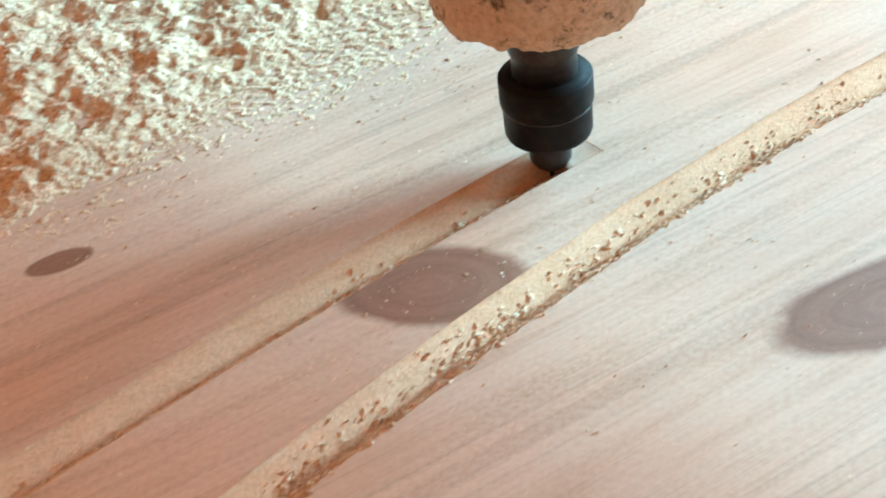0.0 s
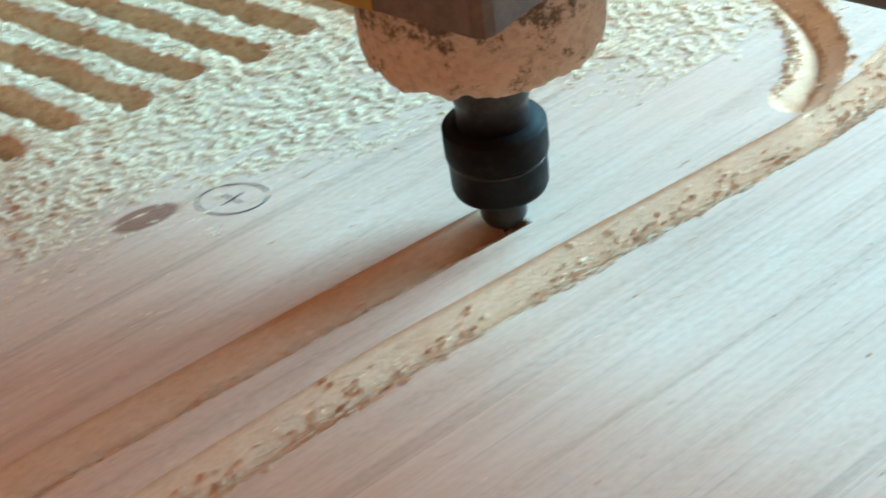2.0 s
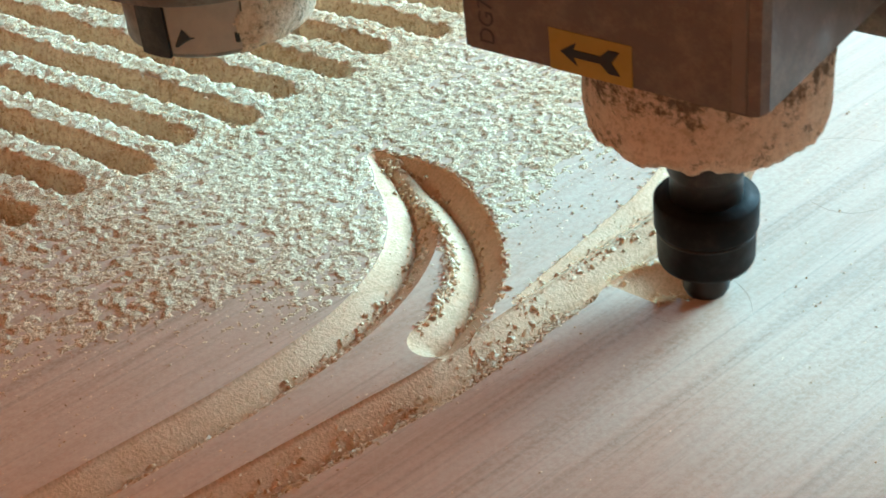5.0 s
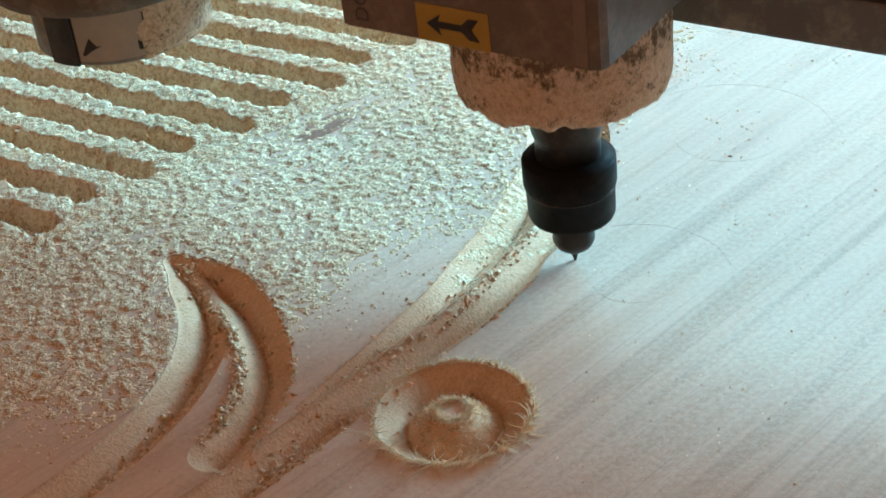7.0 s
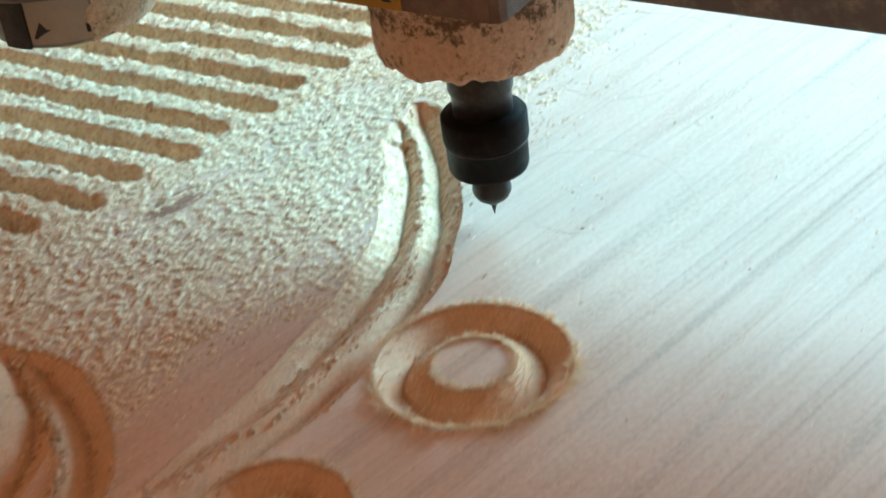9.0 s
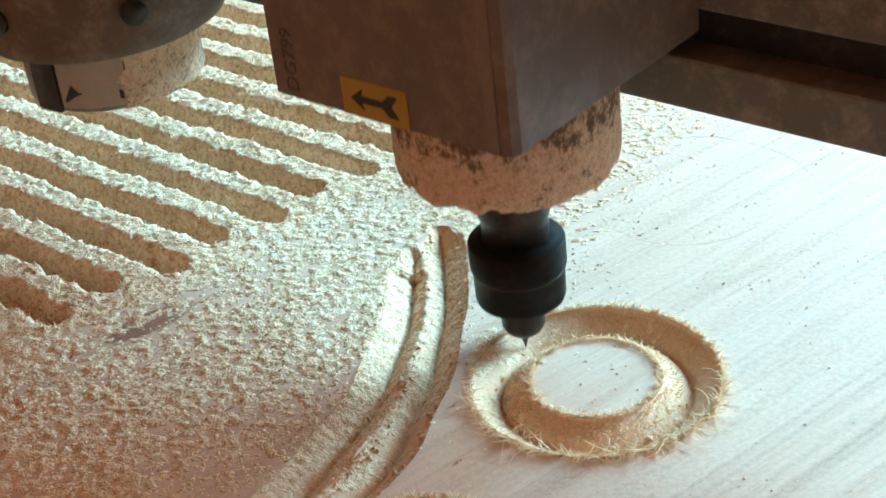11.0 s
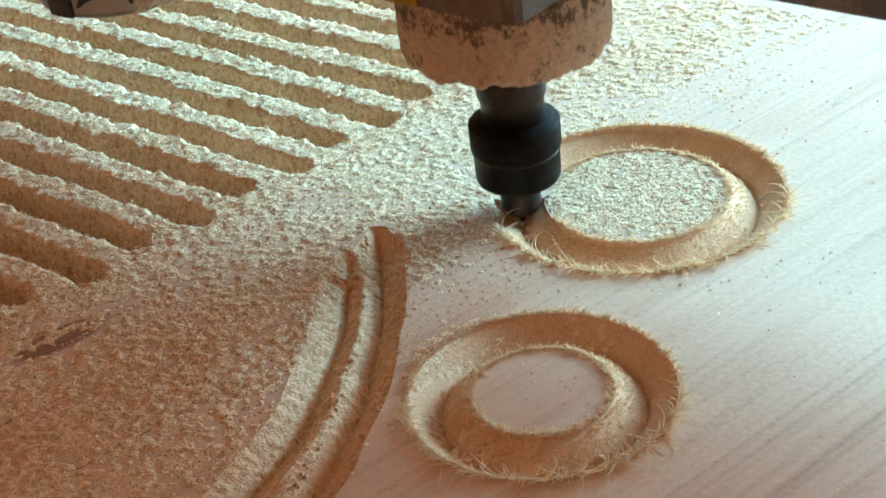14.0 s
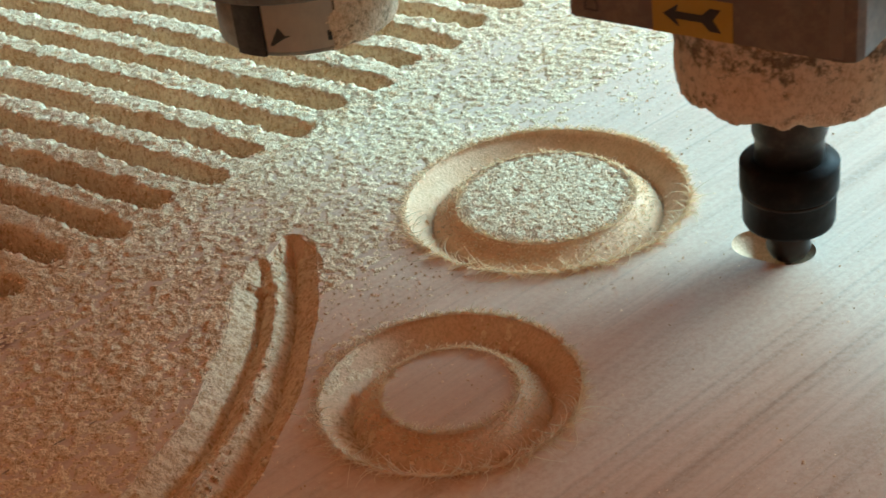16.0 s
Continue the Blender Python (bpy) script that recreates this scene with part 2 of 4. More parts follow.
def part(name, bm, material, parent, label=""):
    me = bpy.data.meshes.new(name)
    bmesh.ops.recalc_face_normals(bm, faces=bm.faces)
    bm.to_mesh(me)
    bm.free()
    me.materials.append(material)
    ob = new(name, me)
    ob.parent = parent
    return tagged(ob, label)


def box(x0, x1, y0, y1, z0, z1, bevel=0.0, segments=2):
    bm = bmesh.new()
    bmesh.ops.create_cube(bm, size=1.0)
    for v in bm.verts:
        v.co = ((x0, x1)[v.co.x > 0], (y0, y1)[v.co.y > 0], (z0, z1)[v.co.z > 0])
    if bevel:
        bmesh.ops.bevel(bm, geom=bm.edges[:], offset=bevel, segments=segments, profile=0.6, affect="EDGES")
    return bm


def lathe(profile, steps=64, sharp=28):
    """A turned solid from (radius, z) pairs, bottom to top."""
    bm = bmesh.new()
    rings = []
    for r, z in profile:
        if r < 1e-6:
            rings.append([bm.verts.new((0, 0, z))])
        else:
            rings.append([bm.verts.new((r * math.cos(a), r * math.sin(a), z)) for a in (2 * math.pi * i / steps for i in range(steps))])
    for a, b in zip(rings, rings[1:]):
        for i in range(steps):
            j = (i + 1) % steps
            if len(a) == 1:
                bm.faces.new((a[0], b[j], b[i]))
            elif len(b) == 1:
                bm.faces.new((a[i], a[j], b[0]))
            else:
                bm.faces.new((a[i], a[j], b[j], b[i]))
    for ends, flip in ((rings[0], True), (rings[-1], False)):
        if len(ends) > 1:
            bm.faces.new(ends[::-1] if flip else ends)
    for f in bm.faces:
        f.smooth = len(f.verts) < 8
    for e in bm.edges:
        if len(e.link_faces) == 2 and e.calc_face_angle(0) > radians(sharp):
            e.smooth = False
    return bm


# ---------------------------------------------------------------- the carved pattern
HALF, DEEP = 0.0102, 0.0100
RINGS = [(-0.0035, 0.4216, 0.0173), (0.0723, 0.4891, 0.0272), (0.1317, 0.5899, 0.0350), (0.1740, 0.7150, 0.0477)]
LONG_LEFT = [(-0.81, -0.29), (-0.6124, -0.0434), (-0.5580, 0.0220), (-0.5148, 0.0710), (-0.4787, 0.1095), (-0.4482, 0.1405), (-0.4110, 0.1766), (-0.3334, 0.2440), (-0.2670, 0.2980), (-0.1972, 0.3535), (-0.1686, 0.3768), (-0.1549, 0.3880), (-0.1327, 0.4095), (-0.115, 0.431), (-0.102, 0.455), (-0.0958, 0.480), (-0.097, 0.505), (-0.104, 0.528), (-0.1115, 0.5415)]
LEAF_RIGHT = [(-0.110, 0.5415), (-0.100, 0.5345), (-0.0843, 0.511), (-0.0742, 0.484), (-0.0708, 0.460), (-0.0735, 0.441), (-0.081, 0.423), (-0.0865, 0.415)]
LONG_RIGHT = [(-0.75, -0.36), (-0.65, -0.22), (-0.5300, -0.0445), (-0.4823, 0.0200), (-0.4286, 0.0870), (-0.3724, 0.1490), (-0.2936, 0.2260), (-0.2333, 0.2790), (-0.1627, 0.3335), (-0.085, 0.3915), (-0.028, 0.446), (0.0095, 0.4815), (0.034, 0.5125), (0.0575, 0.5505), (0.0696, 0.5976), (0.0730, 0.6482), (0.0700, 0.690), (0.0690, 0.701)]
TAIL_LEFT = [(-0.058, 0.433), (-0.0016, 0.4944), (0.0297, 0.5389), (0.0501, 0.5852), (0.0590, 0.6368), (0.0590, 0.684)]
START = [(0.2515, 0.6625), (0.2560, 0.6592), (0.2614, 0.6559)]


def smooth_line(points, step=0.004):
    """A Catmull-Rom curve through the points, cut to even steps."""
    p = [Vector(points[0])]
    for q in points[1:]:
        a, n = p[-1].copy(), max(1, round((Vector(q) - p[-1]).length / 0.03))
        p += [a.lerp(Vector(q), (i + 1) / n) for i in range(n)]
    p = [p[0] * 2 - p[1], *p, p[-1] * 2 - p[-2]]
    out = []
    for a, b, c, d in zip(p, p[1:], p[2:], p[3:]):
        n = max(1, round((c - b).length / step))
        for i in range(n):
            s = i / n
            out.append(0.5 * ((2 * b) + (c - a) * s + (2 * a - 5 * b + 4 * c - d) * s * s + (3 * b - a - 3 * c + d) * s ** 3))
    return np.array([(q.x, q.y) for q in [*out, p[-2]]])


def profile_z(s, deep=1.0):
    """Depth of the cut at the share s of its half width: a point in the middle, rounded shoulders, a small step at the rim."""
    s = np.clip(s, 0, 1)
    round_ = 1 - np.sqrt(np.clip(1 - (1 - np.clip((s - 0.06) / 0.94, 0, 1)) ** 2, 0, 1))
    z = 0.13 + 0.58 * (1 - s) + 0.15 * round_ + 0.14 * np.clip(1 - s / 0.10, 0, 1)
    return -DEEP * deep * z


def widths(line, head, tail):
    """Half width along a line, narrowed over the first and the last stretch."""
    n = len(line)
    w = np.full(n, HALF)
    run = np.r_[0, np.cumsum(np.hypot(*np.diff(line, axis=0).T))]
    if head:
        w *= np.clip(0.15 + 0.85 * run / head, 0, 1)
    if tail:
        w *= np.clip(0.45 + 0.55 * (run[-1] - run) / tail, 0, 1)
    return w


GROOVES = []
for points, head, tail in ((LONG_LEFT, 0, 0.02), (LEAF_RIGHT, 0.03, 0), (LONG_RIGHT, 0, 0.012), (TAIL_LEFT, 0.13, 0.012), (START, 0, 0)):
    line = smooth_line(points)
    GROOVES.append((line, widths(line, head, tail)))
LONG_LINE = GROOVES[0][0]

SLOT_END = ((-0.6, -0.60), (-0.34, -0.598), (-0.076, -0.612), (0.074, -0.576), (0.135, -0.555), (0.2565, -0.510), (0.31, -0.492), (0.417, -0.468), (0.521, -0.438), (0.629, -0.421), (0.733, -0.409), (0.9, -0.398), (1.3, -0.38))
SLOT_V = [0.366 + 0.02625 * k for k in range(-26, 22)]
SLOT_HALF = 0.0058


def slot_z(s):
    """Depth of a slot: steep walls and a flat bottom."""
    return -0.0130 * np.clip((1 - np.clip(s, 0, 1)) / 0.42, 0, 1) ** 0.8 - 0.0005


def slot_end(v):
    return np.interp(v, [a for a, _ in SLOT_END], [b for _, b in SLOT_END])


for k, v in enumerate(SLOT_V):
    e = float(slot_end(v)) - SLOT_HALF - 0.007 * (k % 2)
    line = np.array([to_world(u, v) for u in np.linspace(-1.28, e, 100)])
    GROOVES.append((line, np.full(len(line), SLOT_HALF + 0.0030)))


def groove_depth(p, skip=-1, only=None):
    """The lowest cut over each point of p (n x 2); 0 where the wood is whole."""
    z = np.zeros(len(p))
    for k, (x, y, r) in enumerate(RINGS):
        if skip != ("ring", k):
            s = np.abs(np.hypot(p[:, 0] - x, p[:, 1] - y) - r) / HALF
            z = np.minimum(z, np.where(s < 1, profile_z(s), 0))
    for k, (line, w) in enumerate(GROOVES):
        if skip == k or (only is not None and k not in only):
            continue
        lo, hi = line.min(0) - 0.013, line.max(0) + 0.013
        near = np.flatnonzero(((p > lo) & (p < hi)).all(1))
        if len(near) == 0:
            continue
        q = p[near]
        if k >= 5:
            a, b = line[0], line[-1]
            t = np.clip(((q - a) @ (b - a)) / ((b - a) @ (b - a)), 0, 1)
            s = np.hypot(*(q - a - t[:, None] * (b - a)).T) / SLOT_HALF
        else:
            best = np.full(len(q), 9.0)
            for i in range(len(line) - 1):
                a, d = line[i], line[i + 1] - line[i]
                t = np.clip(((q - a) @ d) / (d @ d), 0, 1)
                best = np.minimum(best, np.hypot(*(q - a - t[:, None] * d).T) / (w[i] + t * (w[i + 1] - w[i])))
            s = best
        if k < 5:
            full = w[np.argmin(np.abs(q[:, None, 0] - line[None, ::4, 0]) + np.abs(q[:, None, 1] - line[None, ::4, 1]), 1) * 4] / HALF if len(q) < 60000 and w.min() < HALF * 0.99 else 1.0
            z[near] = np.minimum(z[near], np.where(s < 1, profile_z(s) * full, 0))
        else:
            z[near] = np.minimum(z[near], np.where(s < 1, slot_z(s), 0))
    return z


SHARES = np.array([-1, -1, -0.86, -0.66, -0.46, -0.28, -0.14, -0.07, 0, 0.07, 0.14, 0.28, 0.46, 0.66, 0.86, 1, 1])


def normals_of(line):
    d = np.gradient(line, axis=0)
    d /= np.hypot(*d.T)[:, None]
    return np.stack([-d[:, 1], d[:, 0]], 1)


def outline(line, w):
    n = normals_of(line)
    left, right = line + n * w[:, None], line - n * w[:, None]
    caps = []
    for end, sign in ((-1, 1), (0, -1)):
        c, a0 = line[end], math.atan2(n[end][1], n[end][0])
        caps.append(np.array([c + w[end] * np.array([math.cos(a0 - sign * math.pi * i / 12 + (0 if sign > 0 else math.pi) * 0), math.sin(a0 - sign * math.pi * i / 12)]) for i in range(1, 12)]))
    return np.concatenate([left, caps[0], right[::-1], caps[1][::-1]])


def cut_strip(k, line, w):
    """The walls of one groove, with round ends."""
    n = normals_of(line)
    verts, faces = [], []
    m = len(SHARES)
    rows = []
    for i in range(len(line)):
        rows.append((line[i], n[i], w[i]))
    for c, nn, ww in rows:
        for j, s in enumerate(SHARES):
            verts.append((*(c + nn * ww * s), 0.0 if j in (0, m - 1) else float(slot_z(abs(s)) - 0.004 if k >= 5 else profile_z(abs(s), ww / HALF))))
    for i in range(len(line) - 1):
        for j in range(m - 1):
            a = i * m + j
            faces.append((a, a + 1, a + m + 1, a + m))
    for end, sign in ((len(line) - 1, 1), (0, -1)):
        c, nn, ww = rows[end]
        a0 = math.atan2(nn[1], nn[0])
        fan = []
        half = m // 2
        for i in range(13):
            a = a0 - sign * math.pi * i / 12
            base = len(verts)
            for j in range(half, m):
                s = SHARES[j]
                verts.append((c[0] + ww * s * math.cos(a), c[1] + ww * s * math.sin(a), 0.0 if j == m - 1 else float(slot_z(abs(s)) - 0.004 if k >= 5 else profile_z(abs(s), ww / HALF))))
            fan.append(base)
        for a, b in zip(fan, fan[1:]):
            for j in range(m - half - 1):
                f = (a + j, a + j + 1, b + j + 1, b + j)
                faces.append(f if sign > 0 else f[::-1])
    v = np.array(verts)
    other = groove_depth(v[:, :2], skip=k)
    v[:, 2] = np.where(other < v[:, 2] - 1e-5, other - 0.0005, v[:, 2])
    return v, faces


def cut_ring(x, y, r, steps=120):
    verts, faces, m = [], [], len(SHARES)
    for i in range(steps):
        a = 2 * math.pi * i / steps
        for j, s in enumerate(SHARES):
            q = r + HALF * s
            verts.append((x + q * math.cos(a), y + q * math.sin(a), 0.0 if j in (0, m - 1) else float(profile_z(abs(s)))))
    for i in range(steps):
        for j in range(m - 1):
            a, b = i * m + j, (i + 1) % steps * m + j
            faces.append((a, b, b + 1, a + 1))
    return np.array(verts), faces


THICK = 0.030


def build_panel():
    corners = [to_world(u, v) for u, v in ((-1.3, -0.62), (0.62, -0.62), (0.62, 1.25), (-1.3, 1.25))]
    pts, polys = [], []

    def loop(p):
        polys.append(list(range(len(pts), len(pts) + len(p))))
        pts.extend(Vector((float(a), float(b))) for a, b in p)

    loop(corners)
    for line, w in GROOVES:
        loop(outline(line, w)[::-1])
    first_ring = len(polys)
    for x, y, r in RINGS:
        for q in (r + HALF, r - HALF):
            loop([(x + q * math.cos(2 * math.pi * i / 120), y + q * math.sin(2 * math.pi * i / 120)) for i in range(120)])
    v2, _, tris, _, _, owners = delaunay_2d_cdt(pts, [], polys, 0, 1e-6)
    keep = []
    for f, o in zip(tris, owners):
        o = set(o)
        if 0 not in o or any(k in o for k in range(1, first_ring)):
            continue
        if any(first_ring + 2 * k in o and first_ring + 2 * k + 1 not in o for k in range(len(RINGS))):
            continue
        keep.append(f)
    verts = [(p.x, p.y, 0.0) for p in v2]
    base = len(verts)
    for z in (0.0, -THICK):
        verts += [(x, y, z) for x, y in corners]
    sides = [(base + i, base + (i + 1) % 4, base + 4 + (i + 1) % 4, base + 4 + i) for i in range(4)]
    panel = new("wood_panel", mesh_of("wood_panel", verts, keep + sides + [(base + 7, base + 6, base + 5, base + 4)], WOOD))
    tagged(panel, "pale planed softwood panel with carved grooves, partly covered in sawdust", "wood panel")
    k = 0
    for line, w in GROOVES:
        v, f = cut_strip(k, line, w)
        ob = new("groove", mesh_of("groove", v.tolist(), f, CUT, True))
        ob.parent = panel
        k += 1
    for x, y, r in RINGS:
        v, f = cut_ring(x, y, r)
        ob = new("ring_groove", mesh_of("ring_groove", v.tolist(), f, CUT, True))
        ob.parent = panel
    return panel


PANEL = build_panel()


# ---------------------------------------------------------------- room and machine bed
def slab(name, x0, x1, y0, y1, z0, z1, material, label, category):
    ob = part(name, box(x0, x1, y0, y1, z0, z1), material, None, label)
    return tagged(ob, "", category, "", "structure")


# unseen room added around the machine; its orange walls give warm bounce light
slab("floor", -3.2, 2.6, -2.8, 2.75, -1.0, -0.9, FLOOR, "unseen grey workshop floor, added to close the room", "floor")
slab("ceiling", -3.2, 2.6, -2.8, 2.75, 2.3, 2.4, WALL, "unseen workshop ceiling, orange for warm bounce light", "ceiling")
slab("wall_west", -3.3, -3.2, -2.8, 2.75, -0.9, 2.3, WALL, "unseen workshop wall, orange for warm bounce light", "wall")
slab("wall_south", -3.2, 2.6, -2.9, -2.8, -0.9, 2.3, WALL, "unseen workshop wall, orange for warm bounce light", "wall")
for name, runs in (("wall_east", ((-2.8, 1.1, -0.9, 2.3), (2.62, 2.75, -0.9, 2.3), (1.1, 2.62, -0.9, 0.40), (1.1, 2.62, 1.62, 2.3))),):
    bm = bmesh.new()
    for y0, y1, z0, z1 in runs:
        piece = box(2.42, 2.6, y0, y1, z0, z1)
        me = bpy.data.meshes.new("piece")
        piece.to_mesh(me)
        piece.free()
        bm.from_mesh(me)
    tagged(part(name, bm, WALL, None, "unseen wall with a wide window opening, orange for warm bounce light"), "", "wall", "", "structure")
bm = bmesh.new()
for x0, x1, z0, z1 in ((-3.2, -0.05, -0.9, 2.3), (1.3, 2.42, -0.9, 2.3), (-0.05, 1.3, -0.9, 0.52), (-0.05, 1.3, 1.40, 2.3)):
    piece = box(x0, x1, 2.55, 2.75, z0, z1)
    me = bpy.data.meshes.new("piece")
    piece.to_mesh(me)
    piece.free()
    bm.from_mesh(me)
tagged(part("wall_north", bm, WALL, None, "unseen wall with a window opening, orange for warm bounce light"), "", "wall", "", "structure")

BED_POSE = pose(0, 0, 0, 0, 0, -36.5)
bed = part("machine_bed", box(-1.34, 0.66, -0.66, 1.29, -0.12, -THICK, 0.004), BED, None)
bed.matrix_world = BED_POSE
tagged(bed, "dusty board-topped router bed under the panel", "machine bed")
for u in (-1.25, 0.57):
    for v in (-0.57, 1.2):
        leg = part("leg", box(u - 0.05, u + 0.05, v - 0.05, v + 0.05, -0.9, -0.12, 0.004), RAIL, bed)


# ---------------------------------------------------------------- router head
def crusted_ring(r, z0, z1, seed, ragged=0.0017):
    """A clamp ring caked with sawdust, its lower lip ragged."""
    bm = bmesh.new()
    steps, rows = 220, 26
    prof = [(r * 0.52, z0 + 0.004), (r * 0.8, z0 + 0.001)] + [(r * (0.97 + 0.03 * min(1, i / 2.5)), z0 + (z1 - z0) * i / rows) for i in range(rows + 1)] + [(r * 0.5, z1)]
    grid = []
    for i, (q, z) in enumerate(prof):
        row = []
        for j in range(steps):
            a = 2 * math.pi * j / steps
            d = Vector((math.cos(a), math.sin(a), 0))
            p = Vector((d.x * r, d.y * r, z))
            lump = noise.fractal((p + Vector((seed, 0, 0))) * 90, 0.7, 2.1, 5) * 0.00035 + noise.noise(p * 420 + Vector((seed, 3, 1))) * 0.0005
            low = max(0.0, 1 - (z - z0) / 0.009)
            lip = (noise.fractal((p + Vector((0, seed, 0))) * 75, 0.8, 2.0, 4)) * ragged * low
            row.append(bm.verts.new((d.x * (q + lump), d.y * (q + lump), z + lip)))
        grid.append(row)
    for a, b in zip(grid, grid[1:]):
        for j in range(steps):
            k = (j + 1) % steps
            bm.faces.new((a[j], a[k], b[k], b[j])).smooth = True
    bm.faces.new(grid[0][::-1])
    bm.faces.new(grid[-1])
    return bm


def arrow(length, width):
    """A flat arrow with a forked tail, pointing to -x."""
    l, w = length / 2, width / 2
    pts = [(-l, 0), (-l * 0.45, w), (-l * 0.55, w * 0.32), (l * 0.35, w * 0.32), (l * 0.62, w), (l, w), (l * 0.72, 0), (l, -w), (l * 0.62, -w), (l * 0.35, -w * 0.32), (-l * 0.55, -w * 0.32), (-l * 0.45, -w)]
    bm = bmesh.new()
    low = [bm.verts.new((x, y, 0)) for x, y in pts]
    f = bm.faces.new(low)
    up = bmesh.ops.extrude_face_region(bm, geom=[f])
    for v in up["geom"]:
        if isinstance(v, bmesh.types.BMVert):
            v.co.z += 0.0002
    bmesh.ops.triangulate(bm, faces=bm.faces[:])
    return bm


def words(name, text, size, material, parent, m, label=""):
    curve = bpy.data.curves.new(name, "FONT")
    curve.body, curve.size, curve.extrude, curve.align_x, curve.align_y = text, size, 0.00008, "CENTER", "CENTER"
    ob = new(name, curve)
    dg = bpy.context.evaluated_depsgraph_get()
    me = bpy.data.meshes.new_from_object(ob.evaluated_get(dg))
    bpy.data.objects.remove(ob)
    me.materials.append(material)
    out = new(name, me)
    out.parent = parent
    out.matrix_local = m
    return tagged(out, label)


def router_head():
    """The working head; its origin is the tip of the bit."""
    head = new("router_head")
    part("bit", lathe([(0.0, -0.0032), (0.0011, 0.0012), (0.0022, 0.0034), (0.0046, 0.0046), (0.0070, 0.0066), (0.0082, 0.0090), (0.0084, 0.0105), (0.0081, 0.0125), (0.0081, 0.024)], 48), STEEL, head, "dark steel pointed router bit")
    nut = part("collet_nut", lathe([(0.0060, 0.0210), (0.0150, 0.0205), (0.0164, 0.0212), (0.0170, 0.0228), (0.0172, 0.0352), (0.0179, 0.0356), (0.01805, 0.0362), (0.01805, 0.0462), (0.0174, 0.0470), (0.0150, 0.0474), (0.0148, 0.0478), (0.0110, 0.0478)], 96), BLACK, head, "black oxide steel collet nut")
    part("band", lathe([(0.01725, 0.0338), (0.01745, 0.0340), (0.01745, 0.0346), (0.01725, 0.0348)], 96), STEEL, nut)
    part("spindle_nose", lathe([(0.0125, 0.0470), (0.0125, 0.0560), (0.0129, 0.0570), (0.0136, 0.0590), (0.0136, 0.0900)], 64), STEEL, head, "dark steel spindle nose")
    part("clamp_ring", crusted_ring(0.0402, 0.0800, 0.1250, 3.0, 0.0028), CRUST, head, "clamp ring caked with sawdust")
    # sheet cover with a folded front corner, in the machine's own turn
    bm = bmesh.new()
    u0, u1, v0, v1, z0, z1 = -0.054, 0.047, -0.0545, 0.052, 0.1165, 0.42
    c = 0.0045
    pts = [(u0, v0), (u1 - c, v0), (u1 - c * 0.3, v0 + c * 0.3), (u1, v0 + c), (u1, v1), (u0, v1)]
    lo = [bm.verts.new((*to_world(*p), z0)) for p in pts]
    hi = [bm.verts.new((*to_world(*p), z1)) for p in pts]
    for i in range(len(pts)):
        j = (i + 1) % len(pts)
        bm.faces.new((lo[i], lo[j], hi[j], hi[i]))
    bm.faces.new(lo[::-1])
    bm.faces.new(hi)
    bmesh.ops.bevel(bm, geom=[e for e in bm.edges if abs(e.verts[0].co.z - e.verts[1].co.z) < 1e-6], offset=0.0008, segments=2, affect="EDGES")
    cover = part("cover", bm, COVER, head, "grey enamelled sheet metal head cover")
    face = Matrix.LocRotScale((0, 0, 0), Euler((radians(90), 0, TURN)), None)

    def on_front(u, z, lift):
        x, y = to_world(u, v0 - lift)
        return Matrix.Translation((x, y, z)) @ face

    st = part("sticker", box(-0.0142, 0.0142, -0.0068, 0.0068, 0, 0.0003), YELLOW, cover, "yellow vinyl direction sticker")
    st.matrix_local = on_front(-0.0085, 0.1237, 0.0)
    ar = part("arrow", arrow(0.0205, 0.0078), INK, st, "printed black arrow")
    ar.matrix_local = Matrix.Translation((0, 0, 0.0003))
    words("serial_marking", "DG799", 0.0078, FADED, cover, on_front(-0.0455, 0.1310, 0.0001) @ pose(0, 0, 0, 0, 0, 90), "faded stencilled grey marking")
    for u, z, h in ((0.0405, 0.1420, 0.006), (0.0405, 0.1210, 0.003), (0.0405, 0.163, 0.004)):
        sl = part("slot_screw", box(-0.0006, 0.0006, -h / 2, h / 2, 0, 0.0004), INK, cover)
        sl.matrix_local = on_front(u, z, 0.0)
    # strip beside the folded corner, a little paler than the cover
    fold = part("corner_fold", box(-0.0022, 0.0022, -0.15, 0.15, 0, 0.0005, 0.0002, 1), EDGE, cover, "paler strip along the folded edge")
    fold.matrix_local = on_front(u1 - c - 0.0026, 0.2680, 0.0)
    tagged(head, "grey router head with black collet nut and dusty clamp", "router head")
    return head


